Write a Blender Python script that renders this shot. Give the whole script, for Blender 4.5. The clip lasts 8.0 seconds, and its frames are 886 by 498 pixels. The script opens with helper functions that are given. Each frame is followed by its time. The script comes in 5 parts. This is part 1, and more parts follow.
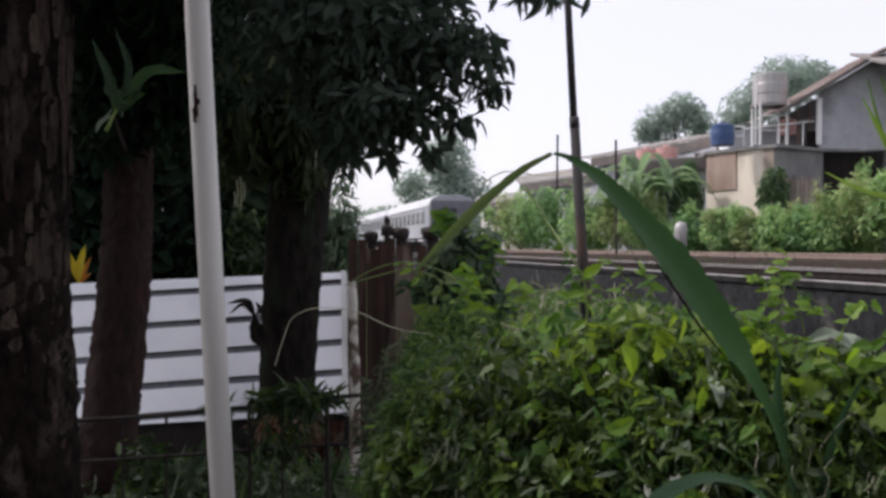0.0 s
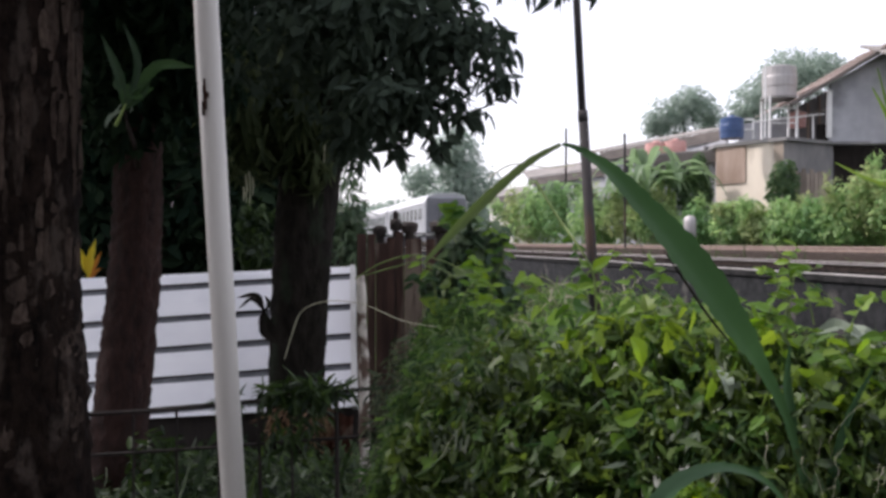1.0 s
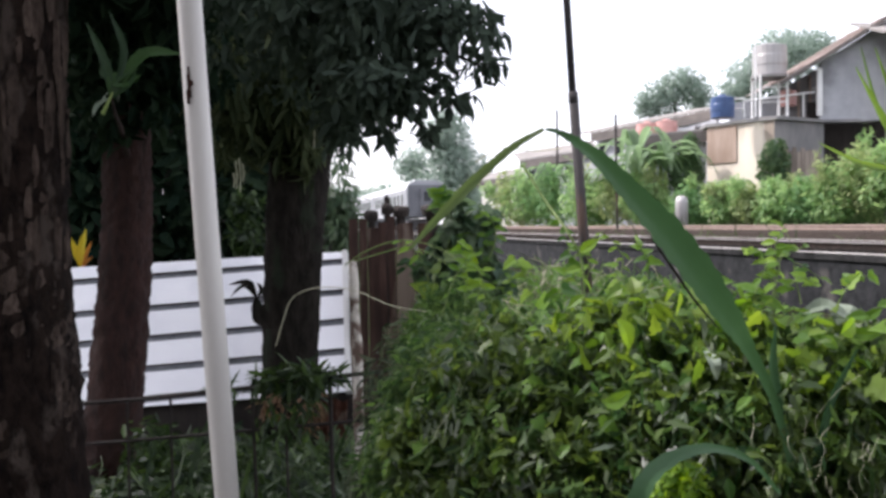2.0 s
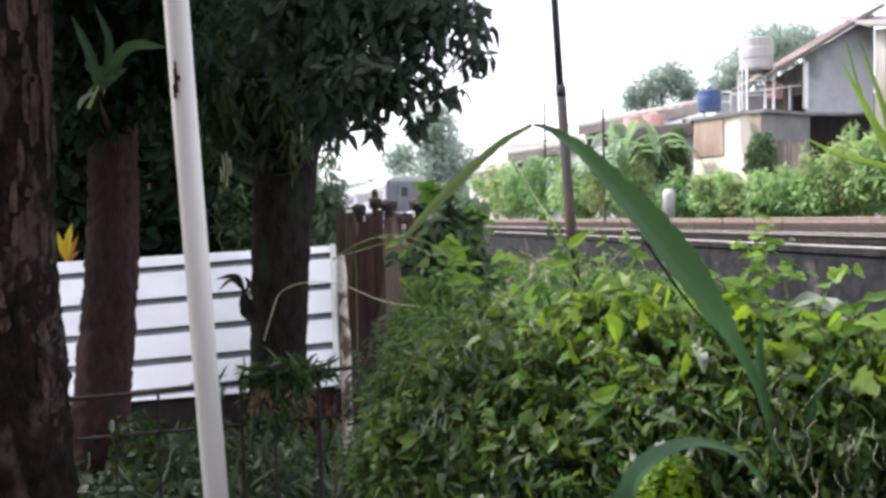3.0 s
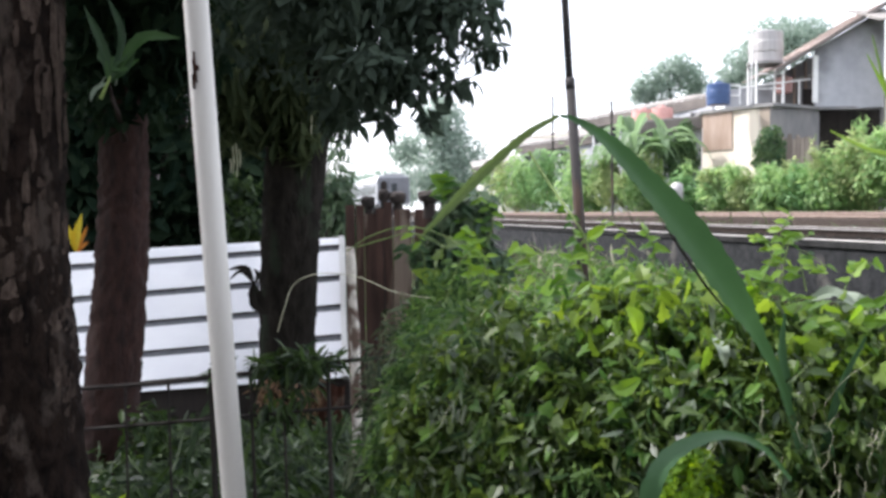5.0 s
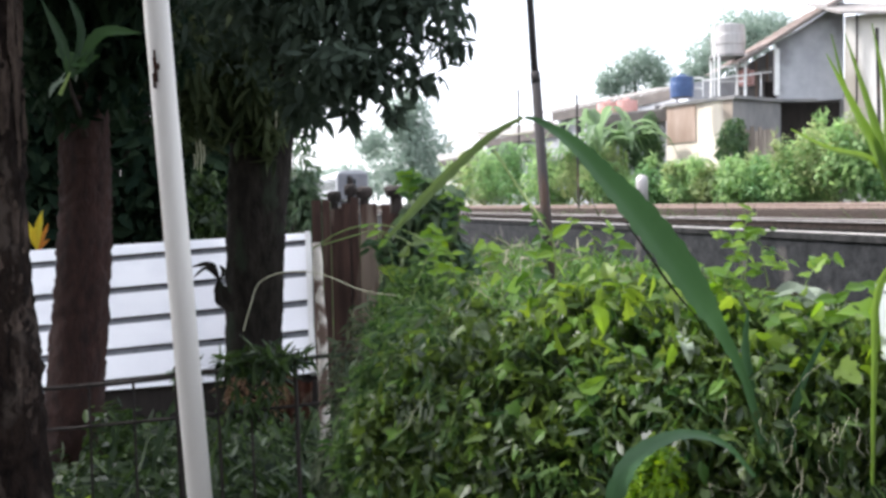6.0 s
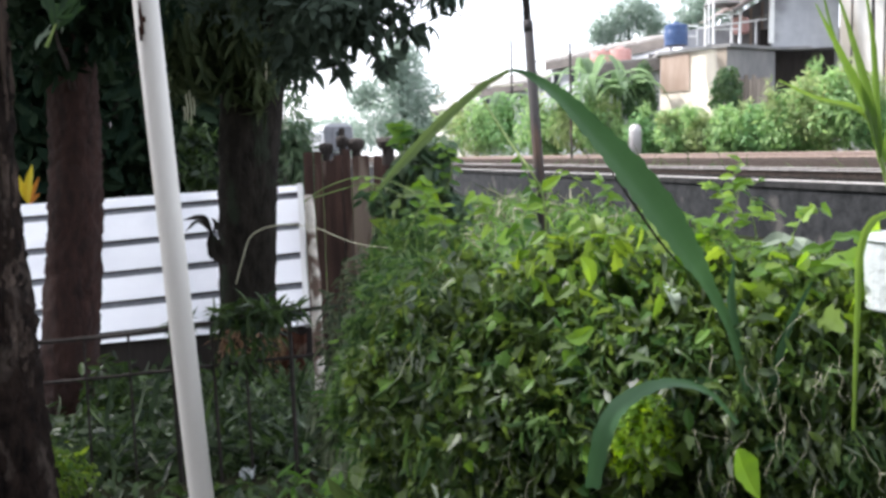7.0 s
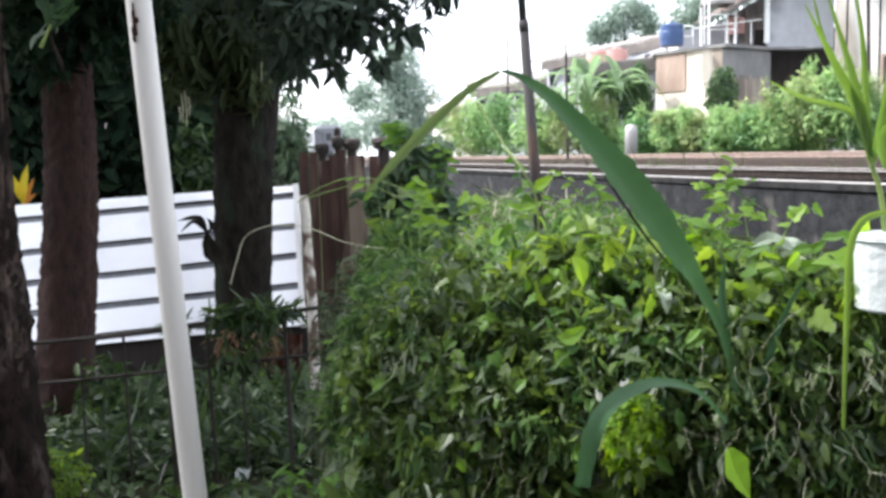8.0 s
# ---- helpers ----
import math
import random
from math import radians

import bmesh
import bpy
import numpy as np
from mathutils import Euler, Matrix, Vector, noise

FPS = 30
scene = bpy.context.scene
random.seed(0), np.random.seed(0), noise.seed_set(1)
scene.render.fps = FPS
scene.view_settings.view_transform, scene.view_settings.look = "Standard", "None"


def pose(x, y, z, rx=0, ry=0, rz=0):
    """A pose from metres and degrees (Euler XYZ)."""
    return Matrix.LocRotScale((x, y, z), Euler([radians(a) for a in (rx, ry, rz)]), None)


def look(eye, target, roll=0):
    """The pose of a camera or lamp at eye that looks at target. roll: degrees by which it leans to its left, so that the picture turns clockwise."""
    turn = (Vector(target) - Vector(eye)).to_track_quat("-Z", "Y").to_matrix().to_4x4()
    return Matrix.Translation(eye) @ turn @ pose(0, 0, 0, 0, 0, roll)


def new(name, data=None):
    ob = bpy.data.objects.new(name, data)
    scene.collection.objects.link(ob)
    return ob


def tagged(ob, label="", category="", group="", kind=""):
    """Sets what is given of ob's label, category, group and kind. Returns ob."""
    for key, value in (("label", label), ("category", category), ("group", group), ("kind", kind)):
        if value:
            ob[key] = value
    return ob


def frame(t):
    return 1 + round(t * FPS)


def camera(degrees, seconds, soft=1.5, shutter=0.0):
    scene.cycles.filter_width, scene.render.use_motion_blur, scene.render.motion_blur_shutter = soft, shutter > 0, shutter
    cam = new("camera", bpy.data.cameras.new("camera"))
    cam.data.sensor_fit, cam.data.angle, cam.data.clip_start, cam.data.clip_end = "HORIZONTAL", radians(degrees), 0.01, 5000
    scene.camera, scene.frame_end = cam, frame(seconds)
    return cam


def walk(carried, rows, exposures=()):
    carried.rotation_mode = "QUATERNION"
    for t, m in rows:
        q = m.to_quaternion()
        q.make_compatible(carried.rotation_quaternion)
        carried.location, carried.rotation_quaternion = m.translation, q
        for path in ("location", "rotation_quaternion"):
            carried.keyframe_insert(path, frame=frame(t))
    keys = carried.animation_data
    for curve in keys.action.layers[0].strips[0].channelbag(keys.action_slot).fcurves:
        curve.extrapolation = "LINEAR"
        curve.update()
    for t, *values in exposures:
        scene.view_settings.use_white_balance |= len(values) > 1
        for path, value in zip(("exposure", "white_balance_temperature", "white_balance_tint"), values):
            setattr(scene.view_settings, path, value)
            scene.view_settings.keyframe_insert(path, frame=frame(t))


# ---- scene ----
# ---- camera ----
cam = camera(52, 8.0, soft=3.2)
PATH = [
    (0, (0.0017, 0.0028, 1.6006), (0.053, 10.003, 1.578), 0.18),
    (0.5, (-0.0006, 0.0003, 1.5983), (-0.133, 9.999, 1.564), -0.04),
    (1, (0.0013, 0.0007, 1.5964), (-0.042, 10.000, 1.512), 0.03),
    (1.2, (0.0013, 0.0007, 1.5964), (-0.092, 9.998, 1.369), 0.03),
    (2.3, (0.0165, -0.0009, 1.6010), (0.091, 9.995, 1.333), -1.09),
    (2.5, (0.0182, 0.0003, 1.6009), (0.097, 9.999, 1.440), -1.18),
    (3, (0.0107, -0.0014, 1.6031), (0.177, 9.991, 1.262), -0.92),
    (3.5, (0.0000, 0.0000, 1.6000), (-0.000, 9.992, 1.196), -0.80),
    (4, (-0.0081, 0.0018, 1.5990), (-0.009, 9.994, 1.216), -0.63),
    (4.5, (-0.0134, 0.0011, 1.5988), (0.021, 9.996, 1.296), -0.49),
    (4.7, (-0.0134, 0.0011, 1.5988), (0.030, 9.995, 1.262), -0.49),
    (5.8, (-0.0099, 0.0069, 1.6124), (0.377, 9.983, 1.041), -1.05),
    (6, (-0.0099, 0.0069, 1.6124), (0.440, 9.984, 1.114), -1.03),
    (6.5, (-0.0091, 0.0071, 1.6161), (0.253, 9.970, 0.799), -1.23),
    (7, (-0.0036, -0.0027, 1.6155), (0.506, 9.931, 0.581), -1.38),
    (7.5, (0.0024, -0.0003, 1.6168), (0.361, 9.950, 0.691), -1.25),
    (8, (0.0033, -0.0085, 1.6163), (0.553, 9.923, 0.582), -1.41),
]
EXPOSURES = [(t, stops, kelvin, tint) for t, stops, kelvin, tint in ((0, -0.22, 6150, 20), (0.5, -0.05, 6150, 20), (1, 0.12, 6150, 20), (2.3, 0.76, 6100, 18), (3.5, 0.98, 6100, 17), (4.5, 0.98, 6050, 15), (6.5, 1.02, 6000, 14), (8, 1.25, 6000, 13))]
walk(cam, [(t, look(eye, target, roll)) for t, eye, target, roll in PATH], EXPOSURES)

# ---- light: a hazy bright sky and a high sun from ahead and to the left ----
SUN_AZ, SUN_EL = -70.0, 48.0
world = bpy.data.worlds.new("world")
scene.world = world
world.use_nodes = True
wn = world.node_tree
sky = wn.nodes.new("ShaderNodeTexSky")
sky.sky_type, sky.sun_disc = "NISHITA", False
sky.sun_elevation, sky.sun_rotation = radians(SUN_EL), radians(SUN_AZ)
sky.air_density, sky.dust_density, sky.ozone_density = 1.0, 3.0, 1.0
wn.links.new(sky.outputs[0], wn.nodes["Background"].inputs[0])
wn.nodes["Background"].inputs[1].default_value = 0.06
haze = wn.nodes.new("ShaderNodeBackground")  # the even white haze that fills the whole sky
haze.inputs[0].default_value, haze.inputs[1].default_value = (1.0, 0.985, 0.965, 1), 0.95
both = wn.nodes.new("ShaderNodeAddShader")
wn.links.new(wn.nodes["Background"].outputs[0], both.inputs[0])
wn.links.new(haze.outputs[0], both.inputs[1])
wn.links.new(both.outputs[0], wn.nodes["World Output"].inputs[0])
sun = new("sun", bpy.data.lights.new("sun", "SUN"))
sun.data.energy, sun.data.angle, sun.data.color = 4.0, radians(4.0), (1.0, 0.95, 0.86)
sx, sy = math.sin(radians(SUN_AZ)), math.cos(radians(SUN_AZ))
sun.matrix_world = look((sx * 60, sy * 60, 60 * math.tan(radians(SUN_EL))), (0, 0, 0))


# ---- materials ----
def mat(name, a, b, scale=6.0, rough=0.7, metal=0.0, bump=0.3, fine=60.0, streak=None, c=None, c_amount=0.35, spread=0.0, spec=0.5):
    """A surface of two mottled colours with grain, and a third colour as stains."""
    m = bpy.data.materials.new(name)
    m.use_nodes = True
    nt = m.node_tree
    N, L = nt.nodes, nt.links
    bs = N["Principled BSDF"]
    bs.inputs["Roughness"].default_value, bs.inputs["Metallic"].default_value = rough, metal
    bs.inputs["Specular IOR Level"].default_value = spec
    co = N.new("ShaderNodeTexCoord")
    mp = N.new("ShaderNodeMapping")
    if streak:
        mp.inputs["Scale"].default_value = streak
    L.new(co.outputs["Object"], mp.inputs[0])
    big = N.new("ShaderNodeTexNoise")
    big.inputs["Scale"].default_value, big.inputs["Detail"].default_value = scale, 6
    big.inputs["Roughness"].default_value = 0.65
    L.new(mp.outputs[0], big.inputs[0])
    ramp = N.new("ShaderNodeMapRange")
    ramp.inputs[1].default_value, ramp.inputs[2].default_value = 0.35, 0.65
    L.new(big.outputs[0], ramp.inputs[0])
    mix = N.new("ShaderNodeMix")
    mix.data_type = "RGBA"
    mix.inputs[6].default_value, mix.inputs[7].default_value = (*a, 1), (*b, 1)
    L.new(ramp.outputs[0], mix.inputs[0])
    out = mix.outputs[2]
    if c:
        st = N.new("ShaderNodeTexNoise")
        st.inputs["Scale"].default_value, st.inputs["Detail"].default_value = scale * 0.37, 8
        L.new(mp.outputs[0], st.inputs[0])
        sr = N.new("ShaderNodeMapRange")
        sr.inputs[1].default_value, sr.inputs[2].default_value = 0.66 - c_amount * 0.3, 0.74 - c_amount * 0.3
        L.new(st.outputs[0], sr.inputs[0])
        m2 = N.new("ShaderNodeMix")
        m2.data_type = "RGBA"
        m2.inputs[7].default_value = (*c, 1)
        L.new(sr.outputs[0], m2.inputs[0])
        L.new(out, m2.inputs[6])
        out = m2.outputs[2]
    if spread:
        oi = N.new("ShaderNodeObjectInfo")
        hs = N.new("ShaderNodeHueSaturation")
        vr = N.new("ShaderNodeMapRange")
        vr.inputs[3].default_value, vr.inputs[4].default_value = 1 - spread, 1 + spread
        L.new(oi.outputs["Random"], vr.inputs[0])
        L.new(vr.outputs[0], hs.inputs["Value"])
        L.new(out, hs.inputs["Color"])
        out = hs.outputs[0]
    L.new(out, bs.inputs["Base Color"])
    gr = N.new("ShaderNodeTexNoise")
    gr.inputs["Scale"].default_value, gr.inputs["Detail"].default_value = fine, 5
    L.new(mp.outputs[0], gr.inputs[0])
    bp = N.new("ShaderNodeBump")
    bp.inputs["Strength"].default_value, bp.inputs["Distance"].default_value = bump, 0.02
    L.new(gr.outputs[0], bp.inputs["Height"])
    L.new(bp.outputs[0], bs.inputs["Normal"])
    return m


def leaf_mat(name, dark, light, through_light=0.35, rough=0.45, single=False, gloss=0.25):
    """Leaves: colour varies leaf by leaf and over each leaf; some light passes through."""
    m = bpy.data.materials.new(name)
    m.use_nodes = True
    nt = m.node_tree
    N, L = nt.nodes, nt.links
    bs = N["Principled BSDF"]
    bs.inputs["Roughness"].default_value = rough
    bs.inputs["Specular IOR Level"].default_value = gloss
    rnd = N.new("ShaderNodeObjectInfo") if single else N.new("ShaderNodeNewGeometry")
    src = rnd.outputs["Random"] if single else rnd.outputs["Random Per Island"]
    co = N.new("ShaderNodeTexCoord")
    nz = N.new("ShaderNodeTexNoise")
    nz.inputs["Scale"].default_value, nz.inputs["Detail"].default_value = 14, 4
    L.new(co.outputs["Object"], nz.inputs[0])
    ad = N.new("ShaderNodeMath")
    ad.operation = "MULTIPLY_ADD"
    ad.inputs[1].default_value, ad.inputs[2].default_value = 0.7, -0.35
    L.new(nz.outputs[0], ad.inputs[0])
    s2 = N.new("ShaderNodeMath")
    s2.operation, s2.use_clamp = "ADD", True
    L.new(ad.outputs[0], s2.inputs[0])
    L.new(src, s2.inputs[1])
    mix = N.new("ShaderNodeMix")
    mix.data_type = "RGBA"
    mix.inputs[6].default_value, mix.inputs[7].default_value = (*dark, 1), (*light, 1)
    L.new(s2.outputs[0], mix.inputs[0])
    L.new(mix.outputs[2], bs.inputs["Base Color"])
    tr = N.new("ShaderNodeBsdfTranslucent")
    hs = N.new("ShaderNodeHueSaturation")
    hs.inputs["Hue"].default_value, hs.inputs["Saturation"].default_value, hs.inputs["Value"].default_value = 0.485, 1.15, 1.6
    L.new(mix.outputs[2], hs.inputs["Color"])
    L.new(hs.outputs[0], tr.inputs[0])
    ms = N.new("ShaderNodeMixShader")
    ms.inputs[0].default_value = through_light
    L.new(bs.outputs[0], ms.inputs[1])
    L.new(tr.outputs[0], ms.inputs[2])
    L.new(ms.outputs[0], N["Material Output"].inputs["Surface"])
    return m


M_SOIL = mat("dark_soil_and_litter", (0.014, 0.018, 0.009), (0.032, 0.03, 0.02), 2.5, 0.95, c=(0.025, 0.045, 0.012), spec=0.0)
M_BALLAST = mat("dark_ballast", (0.008, 0.0075, 0.007), (0.028, 0.024, 0.021), 30, 0.95, bump=0.8, fine=90, spec=0.0)
M_RAIL_RUST = mat("rusty_rail_steel", (0.22, 0.16, 0.13), (0.32, 0.25, 0.21), 8, 0.7, 0.1)
M_BALLAST_BROWN = mat("rust_stained_ballast", (0.045, 0.037, 0.032), (0.095, 0.078, 0.068), 30, 0.95, bump=0.8, fine=90, spec=0.0)
M_RAIL_SIDE = mat("dark_rail_side", (0.02, 0.016, 0.014), (0.045, 0.035, 0.03), 8, 0.9, spec=0.1)
M_RAIL_BRIGHT = mat("worn_rail_steel", (0.36, 0.34, 0.32), (0.48, 0.46, 0.44), 8, 0.5, 0.3)
M_STONE = mat("grey_ballast_stone", (0.01, 0.0095, 0.009), (0.04, 0.036, 0.032), 25, 0.95, spec=0.0)
M_SLEEPER = mat("dark_grey_sleeper", (0.02, 0.018, 0.016), (0.045, 0.04, 0.035), 9, 0.95, spread=0.25, spec=0.0)
M_COPING = mat("weathered_concrete_coping", (0.3, 0.29, 0.27), (0.45, 0.43, 0.4), 6, 0.85, c=(0.12, 0.11, 0.1))
M_KERB = mat("dark_kerb", (0.02, 0.02, 0.02), (0.045, 0.045, 0.045), 4, 0.95, spec=0.0)
M_WALLSTONE = mat("near_black_blotched_wall", (0.009, 0.01, 0.011), (0.03, 0.031, 0.033), 5, 0.95, c=(0.07, 0.066, 0.062), c_amount=0.2, bump=0.9, fine=25, spec=0.2)
M_PIPE = mat("white_painted_pipe", (0.52, 0.5, 0.47), (0.62, 0.6, 0.57), 9, 0.4, bump=0.05, c=(0.5, 0.48, 0.45), c_amount=0.15, streak=(1, 1, 0.15))
M_RUST = mat("dark_rust", (0.022, 0.012, 0.009), (0.05, 0.025, 0.018), 20, 0.95, spec=0.1)
M_FLAKE = mat("pale_peeling_bark", (0.022, 0.015, 0.012), (0.08, 0.06, 0.048), 22, 0.95, bump=1.0, fine=60, streak=(1, 1, 0.4), spread=0.4, spec=0.1)
# bark taken near black: shade under the crown is put into its colour
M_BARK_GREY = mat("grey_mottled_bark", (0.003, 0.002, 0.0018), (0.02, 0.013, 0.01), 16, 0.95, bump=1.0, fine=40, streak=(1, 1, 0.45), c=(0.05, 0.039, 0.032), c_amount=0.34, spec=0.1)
M_BARK_RED = mat("red_brown_bark", (0.015, 0.006, 0.0045), (0.043, 0.017, 0.012), 14, 0.95, bump=0.9, fine=50, streak=(1, 1, 0.3))
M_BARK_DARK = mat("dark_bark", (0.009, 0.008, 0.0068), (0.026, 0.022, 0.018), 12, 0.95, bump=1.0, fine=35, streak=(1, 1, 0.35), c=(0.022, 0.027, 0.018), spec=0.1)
M_SHEET = mat("white_enamelled_sheet", (0.8, 0.81, 0.84), (0.85, 0.86, 0.88), 1.5, 0.45, bump=0.05, c=(0.72, 0.735, 0.77), c_amount=0.3, spread=0.03)
M_SHEET_RIB = mat("grey_sheet_joint", (0.13, 0.135, 0.15), (0.2, 0.205, 0.22), 8, 0.6)
# dark timber, whose near-black also paints the shade behind and under buildings
M_DARKWOOD_SHADE = mat("dark_timber_and_shade", (0.02, 0.016, 0.014), (0.045, 0.035, 0.03), 5, 0.9, streak=(1, 1, 0.2), spread=0.3)
M_RUSTSHEET = mat("rusty_sheet_iron", (0.035, 0.018, 0.014), (0.09, 0.048, 0.036), 9, 0.9, 0.0, streak=(1.4, 1.4, 0.12), c=(0.26, 0.2, 0.16), c_amount=0.42, spread=0.2)
M_RUSTRED = mat("red_brown_rust", (0.06, 0.024, 0.016), (0.14, 0.065, 0.045), 14, 0.95, c=(0.2, 0.15, 0.12), c_amount=0.3, spec=0.1)
M_POST = mat("flaking_white_post", (0.5, 0.46, 0.4), (0.62, 0.58, 0.52), 12, 0.9, c=(0.12, 0.08, 0.06), c_amount=0.6, bump=0.7)
M_WIRE = mat("black_iron_wire", (0.015, 0.014, 0.013), (0.04, 0.03, 0.025), 30, 0.7, 0.4)
M_MAST = mat("dark_painted_mast", (0.03, 0.028, 0.028), (0.052, 0.047, 0.046), 6, 0.8, 0.0, c=(0.09, 0.06, 0.045), c_amount=0.2, streak=(1, 1, 0.2), spec=0.2)
M_CREAM = mat("stained_cream_plaster", (0.68, 0.6, 0.49), (0.78, 0.7, 0.58), 0.8, 0.95, c=(0.3, 0.25, 0.2), c_amount=0.35, streak=(1, 1, 0.35))
M_BROWN = mat("brown_weathered_board", (0.29, 0.21, 0.16), (0.4, 0.31, 0.25), 1.5, 0.95, streak=(1, 1, 0.25))
M_GREYWALL = mat("grey_cement_render", (0.34, 0.35, 0.37), (0.46, 0.47, 0.49), 0.7, 0.95, c=(0.24, 0.245, 0.255), c_amount=0.4)
M_DARKWALL = mat("dark_grey_wall", (0.17, 0.17, 0.17), (0.27, 0.26, 0.25), 0.8, 0.95, streak=(1, 1, 0.4))
M_WHITEWALL = mat("whitewashed_wall", (0.62, 0.59, 0.54), (0.72, 0.69, 0.64), 0.8, 0.9, c=(0.4, 0.36, 0.3), c_amount=0.3, streak=(1, 1, 0.3))
M_TILE = mat("clay_roof_tiles", (0.28, 0.23, 0.21), (0.37, 0.31, 0.28), 2.0, 0.85, spread=0.15)
M_ROOFGREY = mat("grey_fibre_cement_roof", (0.2, 0.19, 0.18), (0.3, 0.28, 0.26), 1.0, 0.95, spec=0.05)
M_FASCIA = mat("dark_fascia_board", (0.11, 0.1, 0.095), (0.19, 0.17, 0.155), 1.2, 0.95, streak=(0.4, 0.4, 1), spec=0.05)
M_PLANK = mat("grey_brown_planks", (0.2, 0.165, 0.135), (0.34, 0.29, 0.24), 1.5, 0.95, streak=(1, 1, 0.2), spread=0.3)
M_BLUE = mat("blue_plastic_tank", (0.025, 0.055, 0.15), (0.035, 0.08, 0.2), 3, 0.4)
M_STEELTANK = mat("pale_steel_tank", (0.32, 0.31, 0.3), (0.42, 0.4, 0.39), 2, 0.5, 0.3, streak=(1, 1, 0.2))
# red made pale and pinkish to hold the haze before the tanks
M_RED = mat("haze_paled_red_plastic", (0.48, 0.25, 0.22), (0.56, 0.32, 0.29), 3, 0.6)
M_WHITEPAINT = mat("white_paint", (0.7, 0.7, 0.68), (0.78, 0.78, 0.76), 3, 0.6)
M_TRAIN = mat("pale_grey_coach_paint", (0.3, 0.31, 0.33), (0.38, 0.39, 0.41), 0.8, 0.5, streak=(0.3, 0.3, 1))
M_TRAIN_DARK = mat("dark_coach_end", (0.12, 0.125, 0.14), (0.18, 0.185, 0.2), 1.0, 0.7)
M_TRAIN_ROOF = mat("bright_coach_roof", (0.5, 0.51, 0.52), (0.6, 0.61, 0.62), 0.5, 0.5, 0.1)
M_GLASSDARK = mat("dark_window_glass", (0.02, 0.025, 0.03), (0.03, 0.035, 0.04), 1, 0.1)
M_BUCKET = mat("white_plastic", (0.4, 0.43, 0.44), (0.47, 0.5, 0.51), 4, 0.4, c=(0.3, 0.3, 0.28), c_amount=0.05)
M_STEM = mat("green_stem", (0.09, 0.16, 0.03), (0.18, 0.24, 0.06), 20, 0.6)
M_DRYSTEM = mat("dry_stem", (0.36, 0.36, 0.24), (0.5, 0.5, 0.36), 25, 0.8)
L_BUSH = leaf_mat("vine_leaves", (0.017, 0.036, 0.012), (0.115, 0.175, 0.042), 0.45, 0.4, gloss=0.45)
# extra bright: a patch of sun on the thicket is put into this colour
L_LIT = leaf_mat("sun_patch_leaves", (0.15, 0.27, 0.03), (0.28, 0.41, 0.05), 0.6, 0.5)
L_GREY = leaf_mat("grey_green_leaves", (0.06, 0.085, 0.05), (0.19, 0.23, 0.15), 0.25, 0.45, gloss=0.4)
L_FINE = leaf_mat("fine_weed_leaves", (0.018, 0.05, 0.016), (0.1, 0.165, 0.052), 0.5, 0.5)
L_WALLVINE = leaf_mat("dull_wall_vine_leaves", (0.035, 0.075, 0.04), (0.11, 0.16, 0.085), 0.3, 0.5, gloss=0.35)
# lighter, yellower copy of L_BLADE: light from behind is put into its colour
L_BACKLIT_BLADE = leaf_mat("backlit_yellow_green_blade", (0.07, 0.11, 0.04), (0.11, 0.155, 0.06), 0.45, single=True)
L_FRESH = leaf_mat("fresh_yellow_green_leaves", (0.06, 0.125, 0.022), (0.145, 0.215, 0.04), 0.5, 0.45)
# bright copy of L_BUSH1; for some leaves it holds the sunlight on them
L_YOUNG_SUNLIT = leaf_mat("young_and_sunlit_leaf", (0.1, 0.2, 0.03), (0.2, 0.32, 0.05), 0.5, single=True)
L_BUSH1 = leaf_mat("vine_leaf", (0.03, 0.085, 0.02), (0.14, 0.26, 0.035), 0.45, single=True)
# darker than real leaves: the shade under the trees is put into this colour
L_DARK = leaf_mat("shade_darkened_tree_leaves", (0.009, 0.019, 0.013), (0.026, 0.043, 0.024), 0.2, 0.8, gloss=0.03)
# flat mid tone: the veiling glare over the crown is put into this colour
L_CROWN = leaf_mat("drooping_tree_leaves", (0.046, 0.064, 0.05), (0.062, 0.085, 0.06), 0.3, 0.75, gloss=0.08)
L_HANG = leaf_mat("hanging_fern_leaves", (0.035, 0.05, 0.026), (0.085, 0.105, 0.05), 0.25, 0.8, gloss=0.05)
L_GRASS = leaf_mat("ground_weeds", (0.04, 0.1, 0.02), (0.1, 0.2, 0.035), 0.4)
# darker copy of L_GRASS: the trees' shade is put into its colour
L_WEED = leaf_mat("shade_darkened_weeds", (0.008, 0.021, 0.008), (0.054, 0.092, 0.027), 0.35, 0.45, gloss=0.3)
# paler than such leaves are: distance haze is put into this green
L_BANK = leaf_mat("haze_paled_shrub_leaves", (0.14, 0.25, 0.1), (0.31, 0.43, 0.2), 0.5, 0.6)
# grey-green lifted towards the sky: the haze over far trees is in this colour
L_FAR = leaf_mat("haze_paled_leaves", (0.2, 0.26, 0.22), (0.32, 0.38, 0.32), 0.45)
L_BLADE = leaf_mat("broad_grass_blade", (0.034, 0.082, 0.034), (0.055, 0.118, 0.05), 0.15, single=True)
L_REED = leaf_mat("yellow_green_reed", (0.09, 0.17, 0.035), (0.15, 0.24, 0.055), 0.45, single=True)
L_YELLOW = leaf_mat("yellow_leaf", (0.6, 0.5, 0.03), (0.75, 0.62, 0.05), 0.4, single=True)
L_ORANGE = leaf_mat("orange_leaf", (0.5, 0.2, 0.03), (0.6, 0.26, 0.04), 0.4, single=True)
